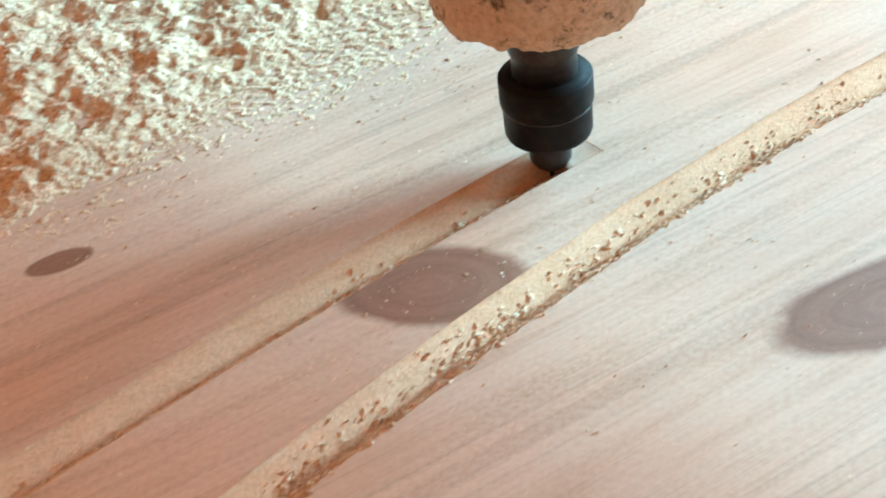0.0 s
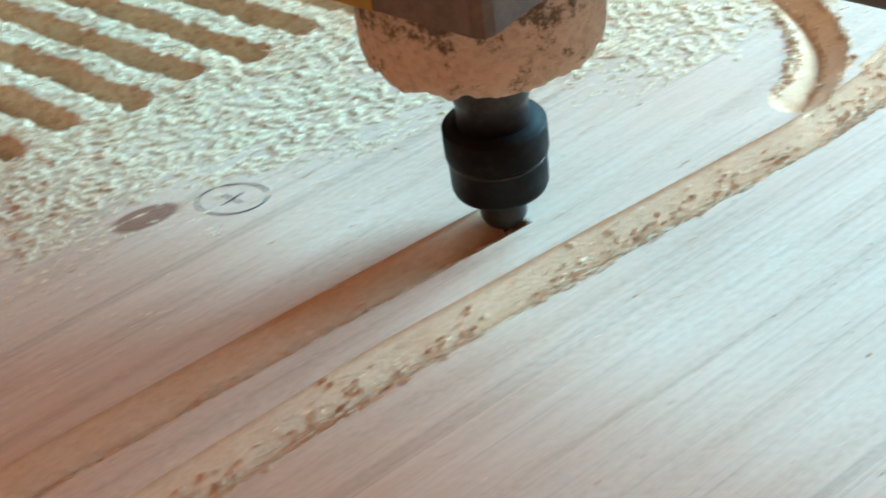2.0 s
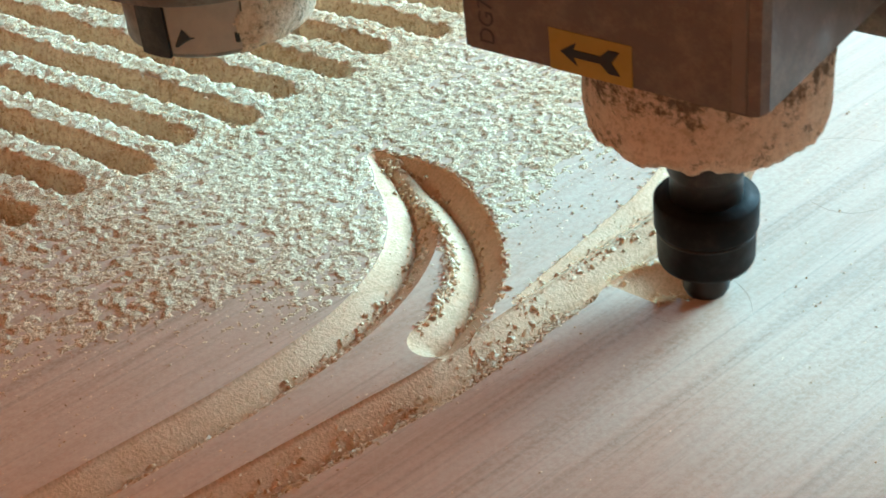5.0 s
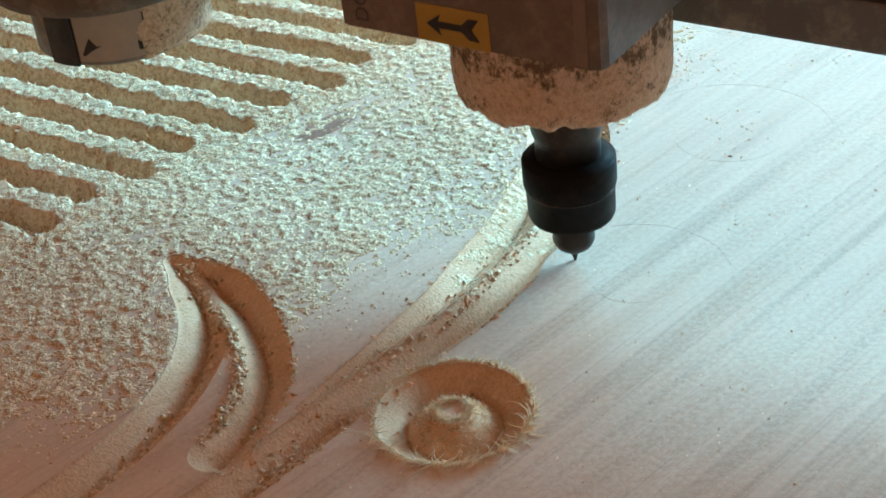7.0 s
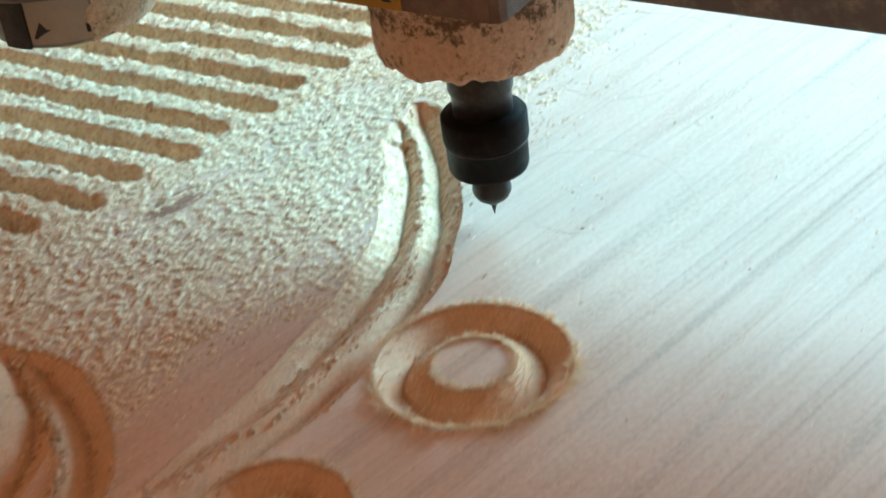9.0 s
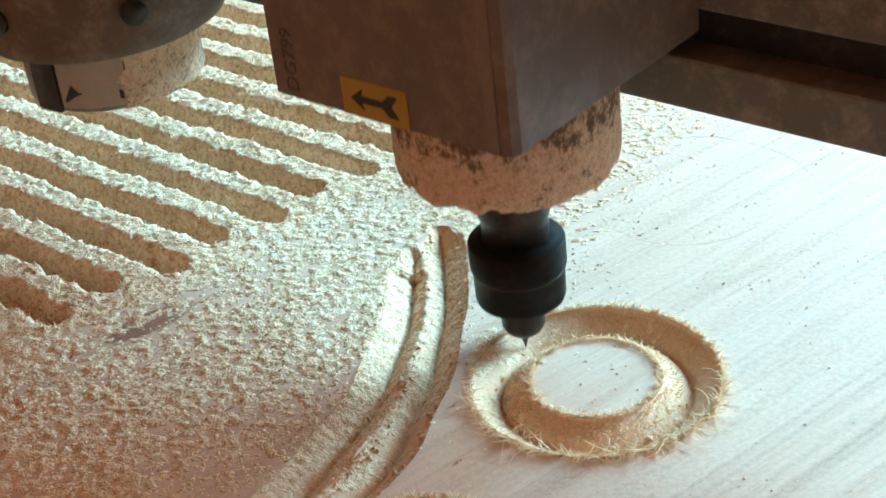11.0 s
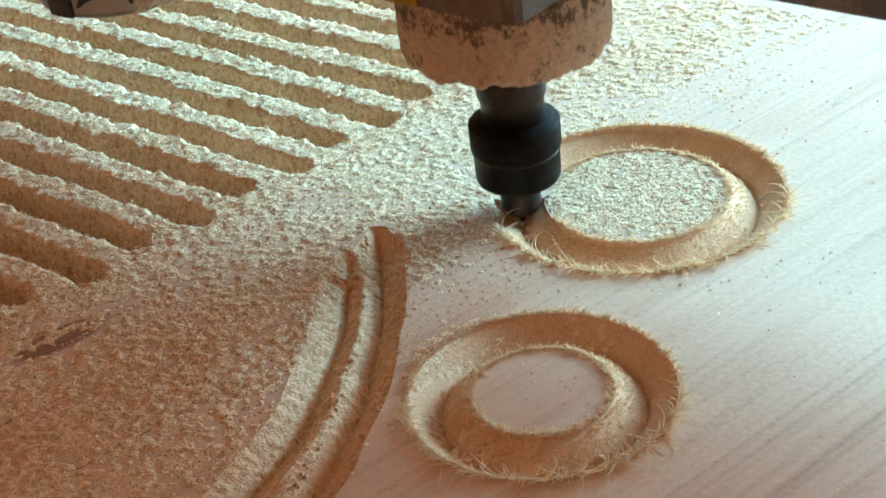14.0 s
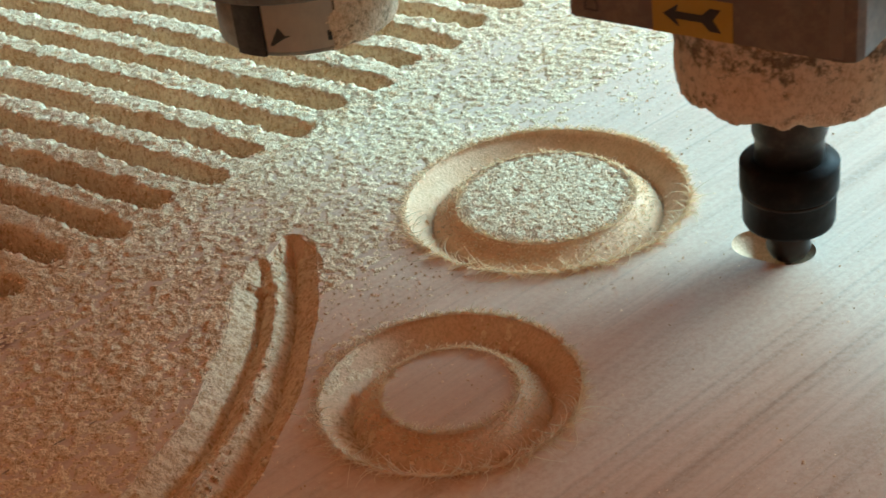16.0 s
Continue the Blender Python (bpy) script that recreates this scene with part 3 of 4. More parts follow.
def idle_head():
    """The second spindle, raised; its origin is under its collet."""
    head = new("idle_spindle")
    part("collet_stub", lathe([(0.0, 0.004), (0.0055, 0.0043), (0.0075, 0.0055), (0.0085, 0.009), (0.0088, 0.02)], 48), SPECKLED, head, "dusty short collet")
    part("lower_ring", lathe([(0.020, 0.0150), (0.0385, 0.0150), (0.0398, 0.0162), (0.0398, 0.0440), (0.030, 0.0440)], 96), PALE, head, "pale metal spindle ring speckled with dust")
    lab = new("label_plate", mesh_of("label_plate", [((0.0402) * math.cos(a), (0.0402) * math.sin(a), z) for a in np.radians(np.linspace(248, 292, 15)) for z in (0.0175, 0.0415)], [(2 * i, 2 * i + 2, 2 * i + 3, 2 * i + 1) for i in range(14)], LABEL))
    lab.parent = head
    tagged(lab, "soiled white label")
    bracket = new("bracket", mesh_of("bracket", [(r * math.cos(a), r * math.sin(a), z) for a in np.radians(np.linspace(226, 247, 7)) for r, z in ((0.0398, 0.0155), (0.0412, 0.0155), (0.0412, 0.0436), (0.0398, 0.0436))], [(4 * i + j, 4 * i + 4 + j, 4 * i + 4 + (j + 1) % 4, 4 * i + (j + 1) % 4) for i in range(6) for j in range(4)] + [(0, 1, 2, 3), (27, 26, 25, 24)], GAP))
    bracket.parent = head
    tagged(bracket, "dark clamping bracket")
    pts = [(251, 0.0215), (257, 0.0290), (261, 0.0250), (289, 0.0250), (289, 0.0205), (251, 0.0205)]
    mark = new("arrow_mark", mesh_of("arrow_mark", [(0.0406 * math.cos(radians(a)), 0.0406 * math.sin(radians(a)), z) for a, z in pts], [tuple(range(6))], INK))
    mark.parent = lab
    part("housing", lathe([(0.030, 0.0430), (0.051, 0.0435), (0.0545, 0.0455), (0.0560, 0.0510), (0.0560, 0.30), (0.03, 0.30)], 96), BROWN, head, "dusty dark brown spindle housing")
    for a in (205, 238, 300):
        bolt = part("bolt", lathe([(0.0, 0.0), (0.0045, 0.0), (0.0055, 0.001), (0.0055, 0.004), (0.0, 0.0045)], 24), INK, head)
        bolt.matrix_local = Matrix.Translation((0.0545 * math.cos(radians(a)), 0.0545 * math.sin(radians(a)), 0.064)) @ Euler((radians(90), 0, radians(a + 90))).to_matrix().to_4x4()
    rim = part("dust_patch", crusted_ring(0.0406, 0.0150, 0.0432, 9.0, 0.001), SPECKLED, head, "caked sawdust")
    bm = bmesh.new()
    bm.from_mesh(rim.data)
    bmesh.ops.delete(bm, geom=[v for v in bm.verts if not (math.hypot(v.co.x, v.co.y) > 0.036 and (math.degrees(math.atan2(v.co.y, v.co.x)) % 360) > 288 + 14 * noise.noise(v.co * 160))], context="VERTS")
    bm.to_mesh(rim.data)
    bm.free()
    tagged(head, "second raised spindle, dark dusty housing over pale ring", "spindle")
    return head


def gantry():
    """The cross beam behind the heads; its origin lies under the working head's line."""
    beam = new("gantry_beam")
    long = (-0.9, 0.9)
    part("lower_rail", box(*long, 0.047, 0.11, 0.0860, 0.1060, 0.0012), RAIL, beam, "grey enamelled lower rail")
    # set-back strip, coloured near black for the shade between rail and plate
    part("recess", box(*long, 0.062, 0.10, 0.1060, 0.1220, 0.0), GAP, beam, "recess with its shade painted in")
    part("front_plate", box(*long, 0.053, 0.12, 0.1220, 0.30, 0.0015), RAIL, beam, "grey enamelled front plate")
    for u in (0.095, 0.33):
        part("bracket", box(u, u + 0.03, 0.043, 0.053, 0.112, 0.30, 0.001), RAIL, beam)
    tagged(beam, "grey enamelled gantry cross beam behind the heads", "gantry beam")
    return beam


HEAD, IDLE, BEAM = router_head(), idle_head(), gantry()


# ---------------------------------------------------------------- sawdust
def dust_cover(u, v):
    """How thick the sawdust lies, 0 to 1, by the distance from the ends of the slots."""
    d = u - slot_end(v)
    edge = np.interp(v, (-0.34, -0.26, -0.185, -0.13, 0.05, 0.12, 0.20, 0.24, 0.30, 0.37, 0.45, 0.50, 0.60, 0.64, 0.70, 0.75, 0.80, 0.87), (0.02, 0.03, 0.058, 0.075, 0.080, 0.082, 0.098, 0.122, 0.143, 0.150, 0.144, 0.137, 0.130, 0.112, 0.094, 0.094, 0.106, 0.120))
    x, y = to_world(u, v)
    edge = edge + 0.014 * fbm(np.stack([x, y], -1).reshape(-1, 2), 22.0, 3, 4).reshape(np.shape(x))
    thin = sum(0.28 * np.exp(-(((x - a) * math.cos(l) + (y - b) * math.sin(l)) / rx) ** 2 - (((y - b) * math.cos(l) - (x - a) * math.sin(l)) / ry) ** 2) for a, b, rx, ry, l in KNOTS)
    return np.clip((edge + 0.034 - d) / 0.062, 0, 1) * (1 - np.clip(thin, 0, 0.6))


def fbm(p, scale, octaves, seed):
    """Smooth value noise on a plane, several octaves, about -1 to 1."""
    rs = np.random.RandomState(seed)
    table = rs.rand(512, 512) * 2 - 1
    out, amp, total = np.zeros(len(p)), 1.0, 0.0
    for k in range(octaves):
        q = p * scale * 2 ** k + 17.3 * k
        i = np.floor(q).astype(int)
        f = q - i
        f = f * f * (3 - 2 * f)
        x0, y0, x1, y1 = i[:, 0] % 512, i[:, 1] % 512, (i[:, 0] + 1) % 512, (i[:, 1] + 1) % 512
        a = table[x0, y0] * (1 - f[:, 0]) + table[x1, y0] * f[:, 0]
        b = table[x0, y1] * (1 - f[:, 0]) + table[x1, y1] * f[:, 0]
        out += amp * (a * (1 - f[:, 1]) + b * f[:, 1])
        total += amp
        amp *= 0.62
    return out / total


def dust_height(p, base):
    """The top of the sawdust over points of the panel."""
    um, vm = to_machine(p[:, 0], p[:, 1])
    cover = dust_cover(um, vm)
    in_slots = np.clip((slot_end(vm) - um + 0.012) / 0.02, 0, 1)
    early = np.clip((-0.41 - p[:, 0]) / 0.09, 0, 1)
    lumps, fine = fbm(p, 55.0, 4, 5), fbm(p, 430.0, 2, 6)
    along = np.stack([p[:, 0] * math.cos(GRAIN) - p[:, 1] * math.sin(GRAIN), 14 * (p[:, 0] * math.sin(GRAIN) + p[:, 1] * math.cos(GRAIN))], 1)
    bare = np.clip(fbm(along, 16.0, 3, 9) + 0.1, 0, 1) * (1 - 0.75 * cover)
    thick = -0.0007 + 0.0011 * cover + 0.0010 * fine * (0.6 + 0.4 * cover) + 0.0003 * lumps - 0.0022 * bare
    heap = 0.0014 + 0.0011 * lumps + 0.0009 * fine
    lie = np.where(base < -0.0005, 0.0010 + 0.0020 * lumps + 0.0026 * fine, heap)
    # an old heap fills the slots near the board's corner
    filled = 0.0025 + 0.0052 * fbm(p, 48.0, 3, 15) + 0.0010 * fine - base
    lie = lie + early * (filled - lie)
    x, y, r = RINGS[3]
    cut = (base < -0.0005) & (in_slots < 0.5)
    clean = cut & ((np.abs(np.hypot(p[:, 0] - x, p[:, 1] - y) - r) < 0.0125) | (vm < 0.40))
    thick = np.where(clean, -0.0025, np.where(cut, thick + 0.0007, thick))
    return base + thick * (1 - in_slots) + lie * in_slots


BED_TOP = []


def bed_z(p):
    """The top of the sawdust bed under points that lie over it."""
    us, vs, z = BED_TOP[0]
    u, v = to_machine(p[:, 0], p[:, 1])
    a, b = np.clip((u - us[0]) / (us[1] - us[0]), 0, len(us) - 1.01), np.clip((v - vs[0]) / (vs[1] - vs[0]), 0, len(vs) - 1.01)
    i, j = a.astype(int), b.astype(int)
    a, b = a - i, b - j
    return (z[i, j] * (1 - a) + z[i + 1, j] * a) * (1 - b) + (z[i, j + 1] * (1 - a) + z[i + 1, j + 1] * a) * b


def sawdust_bed():
    step = 0.00108
    us, vs = np.arange(-0.95, -0.22, step), np.arange(-0.42, 0.86, step)
    shape = (len(us), len(vs))
    uu, vv = np.meshgrid(us, vs, indexing="ij")
    keep = (uu < slot_end(vv) + 0.185) & (uu > slot_end(vv) - 0.34)
    x, y = to_world(uu.ravel(), vv.ravel())
    p = np.stack([x, y], 1)
    ok = keep.ravel()
    base = np.zeros(len(p))
    sway = 0.0016 * np.stack([fbm(p[ok], 45.0, 3, 41), fbm(p[ok], 45.0, 3, 42)], 1) + 0.0030 * np.stack([fbm(p[ok], 210.0, 2, 43), fbm(p[ok], 210.0, 2, 44)], 1)
    sway *= (uu.ravel()[ok] < slot_end(vv.ravel()[ok]) + 0.006)[:, None]
    base[ok] = groove_depth(p[ok] + sway)
    # heaps slump over the slot edges
    soft = base.reshape(shape)
    for _ in range(2):
        q = np.pad(soft, 1, mode="edge")
        soft = (q[:-2, 1:-1] + q[2:, 1:-1] + q[1:-1, :-2] + q[1:-1, 2:] + 2 * soft) / 6
    slots = (uu < slot_end(vv) + 0.004)
    base = np.where(slots, soft, base.reshape(shape)).ravel()
    z = dust_height(p, base)
    BED_TOP.append((us, vs, z.reshape(shape)))
    index = np.full(shape, -1)
    index[keep] = np.arange(keep.sum())
    verts = np.stack([x, y, z], 1)[ok]
    a, b, c, d = index[:-1, :-1], index[1:, :-1], index[1:, 1:], index[:-1, 1:]
    good = (a >= 0) & (b >= 0) & (c >= 0) & (d >= 0)
    faces = np.stack([a[good], b[good], c[good], d[good]], 1)
    me = bpy.data.meshes.new("sawdust")
    me.vertices.add(len(verts))
    me.vertices.foreach_set("co", verts.ravel())
    me.loops.add(faces.size)
    me.loops.foreach_set("vertex_index", faces.ravel())
    me.polygons.add(len(faces))
    me.polygons.foreach_set("loop_start", np.arange(0, faces.size, 4))
    me.polygons.foreach_set("use_smooth", np.ones(len(faces), bool))
    me.update(calc_edges=True)
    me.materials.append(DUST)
    tagged(new("sawdust", me), "thick layer of pale crumbly sawdust over the slots", "sawdust", "", "stuff")


SPLINTER = np.array([(-1, 0, 0), (1, 0.1, 0.2), (0.1, 0.5, 0.1), (0, -0.45, 0.15), (0.05, 0.05, 0.75)])
SPLINTER_FACES = np.array([(0, 4, 2), (2, 4, 1), (1, 4, 3), (3, 4, 0)])


def crumbs(name, p, z, size, label, seed):
    """Loose crumbs and splinters, one small solid each, lying on the points."""
    rs = np.random.RandomState(seed)
    n = len(p)
    turn, lean = rs.rand(n) * 2 * np.pi, (rs.rand(n) - 0.5) * 1.4
    s = size * (0.5 + rs.rand(n) ** 2 * 1.3)
    shape = SPLINTER[None] * np.stack([s, s * (0.5 + rs.rand(n)), s * (0.5 + rs.rand(n) * 0.5)], 1)[:, None]
    shape = shape + (rs.rand(n, 5, 3) - 0.5) * (s * 0.4)[:, None, None]
    cl, sl, ct, st = np.cos(lean), np.sin(lean), np.cos(turn), np.sin(turn)
    x = shape[..., 0] * cl[:, None] - shape[..., 2] * sl[:, None]
    h = shape[..., 0] * sl[:, None] + shape[..., 2] * cl[:, None]
    w = np.stack([x * ct[:, None] - shape[..., 1] * st[:, None] + p[:, :1], x * st[:, None] + shape[..., 1] * ct[:, None] + p[:, 1:], h + z[:, None]], -1).reshape(-1, 3)
    f = (SPLINTER_FACES[None] + 5 * np.arange(n)[:, None, None]).reshape(-1, 3)
    me = bpy.data.meshes.new(name)
    me.vertices.add(len(w))
    me.vertices.foreach_set("co", w.ravel())
    me.loops.add(f.size)
    me.loops.foreach_set("vertex_index", f.ravel())
    me.polygons.add(len(f))
    me.polygons.foreach_set("loop_start", np.arange(0, f.size, 3))
    me.polygons.foreach_set("use_smooth", np.ones(len(f), bool))
    me.update(calc_edges=True)
    me.materials.append(CRUMB)
    return tagged(new(name, me), label, "sawdust", "", "stuff")


def scatter_dust():
    rs = np.random.RandomState(11)
    n = 330000
    u, v = rs.uniform(-0.86, -0.2, n), rs.uniform(-0.34, 0.80, n)
    d = u - slot_end(v)
    keep = (d > -0.28) & (d < 0.21) & (rs.rand(n) < 0.06 + 0.94 * dust_cover(u, v) ** 1.5)
    x, y = to_world(u[keep], v[keep])
    p = np.stack([x, y], 1)
    base = groove_depth(p)
    um, vm = to_machine(p[:, 0], p[:, 1])
    keep = (base > -0.0005) | (um < slot_end(vm) + 0.01) | (rs.rand(len(p)) < 0.12)
    p, base = p[keep], base[keep]
    z = np.maximum(bed_z(p), base)
    # crumbs that cling to the slot walls
    m = 80000
    v = rs.choice(SLOT_V, m) + SLOT_HALF * rs.choice((-1, 1), m) * rs.uniform(0.5, 1.12, m)
    u = slot_end(v) - 0.004 - rs.rand(m) ** 1.2 * 0.27
    wall = np.stack(to_world(u, v), 1)[(v > -0.1) & (v < 0.80)]
    p, z = np.concatenate([p, wall]), np.concatenate([z, bed_z(wall) + 0.0001])
    crumbs("sawdust_crumbs", p, z - 0.00025, 0.00068, "loose pale sawdust crumbs and fine splinters", 12)
    # thin scatter over the bare board
    n = 60000
    x, y = rs.uniform(-0.7, 0.42, n), rs.uniform(-0.1, 1.0, n)
    um, vm = to_machine(x, y)
    keep = (um > slot_end(vm) + 0.08) & (rs.rand(n) < 0.35 + 0.4 * fbm(np.stack([x, y], 1), 14.0, 2, 8))
    p = np.stack([x[keep], y[keep]], 1)
    base = groove_depth(p)
    keep = base > -0.0005
    crumbs("sawdust_specks", p[keep], np.zeros(keep.sum()), 0.00046, "fine sawdust specks scattered on bare wood", 13)


def groove_chips():
    """Crumbled chips along the rims and in the long grooves."""
    rs = np.random.RandomState(21)
    pts, zs, big = [], [], []
    for k, (line, w) in enumerate(GROOVES[:4]):
        n = normals_of(line)
        count = (5200, 1100, 20000, 900)[k]
        if count == 0:
            continue
        i = rs.randint(0, len(line) - 1, count)
        clump = fbm(line[i], 70.0, 2, 30 + k) + 0.25
        side = np.clip(rs.randn(count) * 0.4 - 0.3, -0.95, 0.85) if k == 2 else rs.choice((-1.0, -1.0, -0.95, 0.05, 1.0), count) + rs.randn(count) * 0.08
        side = np.where(line[i][:, 0] > -0.03, rs.choice((-0.8, 0.85, 0.9), count) + rs.randn(count) * 0.07, side) if k == 2 else side
        ok = rs.rand(count) < (0.35 + clump) * np.where((line[i][:, 0] > -0.04) & (k >= 2), 0.25, 1.0)
        side = np.clip(rs.randn(count) * 0.2 - 0.25, -0.65, 0.5) if k == 0 else side
        q = line[i] + n[i] * (w[i] * side)[:, None] + rs.randn(count, 2) * 0.001
        pts.append(q[ok])
    for x, y, r in RINGS:
        a = rs.rand(int(5200 * r)) * 2 * np.pi
        q = r + HALF * rs.randn(len(a)) * 0.16
        pts.append(np.stack([x + q * np.cos(a), y + q * np.sin(a)], 1))
    p = np.concatenate(pts)
    z = groove_depth(p)
    crumbs("groove_chips", p, z, 0.00105, "crumbled pale wood chips lying in the long grooves", 22)


LUMP = np.array([(1, 0, 0), (-1, 0, 0), (0, 1, 0), (0, -1, 0), (0, 0, 0.9), (0, 0, -0.5)])
LUMP_FACES = np.array([(0, 2, 4), (2, 1, 4), (1, 3, 4), (3, 0, 4), (2, 0, 5), (1, 2, 5), (3, 1, 5), (0, 3, 5)])


def groove_lumps():
    """Round balls of packed dust along the ridges and the bottoms of the grooves."""
    rs = np.random.RandomState(61)
    pts, size = [], []
    for k, side, spread, count, s in ((1, -0.95, 0.10, 110, 0.0014), (1, 0.18, 0.08, 40, 0.0010), (0, 0.1, 0.1, 50, 0.0010), (2, 0.62, 0.05, 100, 0.0009), (2, -0.75, 0.10, 50, 0.0011), (3, 0.05, 0.1, 50, 0.0009)):
        line, w = GROOVES[k]
        n = normals_of(line)
        i = rs.randint(2, len(line) - 2, count * 6)
        if k in (0, 2):
            i = i[line[i][:, 1] > (0.40 if k == 0 else 0.46)]
        i = i[:count]
        pts.append(line[i] + n[i] * (w[i] * (side + spread * rs.randn(len(i))))[:, None])
        size.append(s * (0.45 + 1.1 * rs.rand(len(i)) ** 2))
    p, s = np.concatenate(pts), np.concatenate(size)
    z = groove_depth(p) + s * 0.35
    n = len(p)
    shape = (LUMP[None] + (rs.rand(n, 6, 3) - 0.5) * 0.7) * s[:, None, None]
    turn = rs.rand(n) * 6.28
    x = shape[..., 0] * np.cos(turn)[:, None] - shape[..., 1] * np.sin(turn)[:, None] + p[:, :1]
    y = shape[..., 0] * np.sin(turn)[:, None] + shape[..., 1] * np.cos(turn)[:, None] + p[:, 1:]
    w = np.stack([x, y, shape[..., 2] + z[:, None]], -1).reshape(-1, 3)
    f = (LUMP_FACES[None] + 6 * np.arange(n)[:, None, None]).reshape(-1, 3)
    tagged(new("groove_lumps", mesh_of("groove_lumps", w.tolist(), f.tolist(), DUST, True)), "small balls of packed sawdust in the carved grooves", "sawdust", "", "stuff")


def fibres(name, rows, label, thickness=0.00013):
    """Thin torn fibres: each row is a start, a direction, a length and a curl."""
    verts, faces = [], []
    for (x, y, z), (dx, dy, dz), length, curl in rows:
        d = Vector((dx, dy, dz)).normalized()
        side = d.cross(Vector((0, 0, 1))).normalized()
        base = len(verts)
        here = Vector((x, y, z))
        for i in range(6):
            t = i / 5
            for a in range(3):
                ang = 2 * math.pi * a / 3
                off = (side * math.cos(ang) + Vector((0, 0, 1)) * math.sin(ang)) * thickness * (1.15 - t)
                verts.append(tuple(here + off))
            d = (d + side * curl * 0.25 + Vector((0, 0, -0.12))).normalized()
            side = d.cross(Vector((0, 0, 1))).normalized()
            here = here + d * length / 5
            if here.z < 0.0002 and z == 0:
                here.z = 0.0002
        for i in range(5):
            for a in range(3):
                b = (a + 1) % 3
                faces.append((base + 3 * i + a, base + 3 * i + b, base + 3 * i + 3 + b, base + 3 * i + 3 + a))
    ob = new(name, mesh_of(name, verts, faces, FIBRE))
    return tagged(ob, label, "wood fibres", "", "stuff")


def slot_fluff():
    """Loose curled fibres standing on the lands and walls of the slots."""
    rs = np.random.RandomState(44)
    n = 12000
    v = rs.uniform(0.02, 0.74, n)
    u = slot_end(v) + 0.01 - rs.rand(n) ** 1.3 * 0.26
    x, y = to_world(u, v)
    p = np.stack([x, y], 1)
    z = bed_z(p)
    a, h, l, c = rs.rand(n) * 6.28, rs.uniform(0.2, 1.3, n), rs.uniform(0.0014, 0.0040, n), rs.uniform(-1.8, 1.8, n)
    rows = [((x[i], y[i], max(z[i], -0.2)), (math.cos(a[i]), math.sin(a[i]), h[i]), l[i], c[i]) for i in range(n)]
    fibres("sawdust_fluff", rows, "curled pale wood fibres standing in the sawdust", 0.00026)


def torn_edges():
    rs = random.Random(5)
    rows = []
    for line, w in GROOVES[1:4]:
        n = normals_of(line)
        for _ in range(420):
            i = rs.randrange(1, len(line) - 1)
            s = rs.choice((-1, 1))
            q = line[i] + n[i] * w[i] * s
            a = rs.uniform(0, 6.28)
            rows.append(((q[0], q[1], 0.0), (math.cos(a), math.sin(a), 0.9), rs.uniform(0.001, 0.0035), rs.uniform(-1, 1)))
    fibres("torn_fibres", rows, "fine torn wood fibres along the groove edges")


def pencil_mark():
    """A circled cross drawn on the board."""
    bm = bmesh.new()
    strokes = [[(0.0135 * math.cos(a), 0.0098 * math.sin(a)) for a in np.linspace(0.3, 6.3, 40)], [(-0.004, 0.003), (0.004, -0.003)], [(-0.003, -0.0035), (0.0035, 0.0035)]]
    for pts in strokes:
        pts = np.array(pts) + (-0.2989, 0.3776)
        n = normals_of(pts) * 0.0004
        rows = [[bm.verts.new((*q, 0.00012)) for q in (p - m, p + m)] for p, m in zip(pts, n)]
        for a, b in zip(rows, rows[1:]):
            bm.faces.new((a[0], b[0], b[1], a[1]))
    part("pencil_mark", bm, FADED, PANEL, "grey pencilled circled cross")


def cracks():
    """Hairline checks along the grain."""
    rs = random.Random(8)
    for (x0, y0), (x1, y1) in (((-0.0908, 0.5637), (-0.0314, 0.6101)), ((-0.0394, 0.5500), (0.028, 0.6090)), ((-0.060, 0.5400), (-0.02, 0.572))):
        bm = bmesh.new()
        rows = []
        for i in range(15):
            t = i / 14
            p = np.array((x0 + (x1 - x0) * t, y0 + (y1 - y0) * t)) + np.array((-0.66, 0.75)) * rs.uniform(-0.0005, 0.0005)
            w = 0.00028 * math.sin(math.pi * (0.06 + 0.88 * t)) * rs.uniform(0.5, 1.2)
            rows.append([bm.verts.new((p[0] - 0.66 * s * w, p[1] + 0.75 * s * w, 0.0001)) for s in (-1, 1)])
        for a, b in zip(rows, rows[1:]):
            bm.faces.new((a[0], b[0], b[1], a[1]))
        part("crack", bm, BROWN, PANEL, "hairline check in the wood")


pencil_mark()
cracks()
sawdust_bed()
scatter_dust()
groove_chips()
groove_lumps()
torn_edges()
slot_fluff()


# ---------------------------------------------------------------- what moves
DOWN, UP = -0.0073, 0.0060
TOOL = [
    (0.0, -0.4665, 0.1222, DOWN), (0.5, -0.4025, 0.1830, DOWN), (1.0, -0.3334, 0.2440, DOWN), (1.5, -0.2670, 0.2980, DOWN),
    (2.0, -0.1972, 0.3535, DOWN), (2.25, -0.1640, 0.3806, DOWN), (2.5, -0.1327, 0.4095, DOWN), (2.75, -0.1065, 0.446, DOWN), (3.0, -0.0957, 0.488, DOWN), (3.1, -0.0965, 0.500, DOWN),
    (3.35, -0.1085, 0.5370, DOWN + 0.001), (3.6, -0.1100, 0.5400, UP), (4.3, -0.0300, 0.4520, UP), (4.5, -0.0168, 0.4327, UP),
]


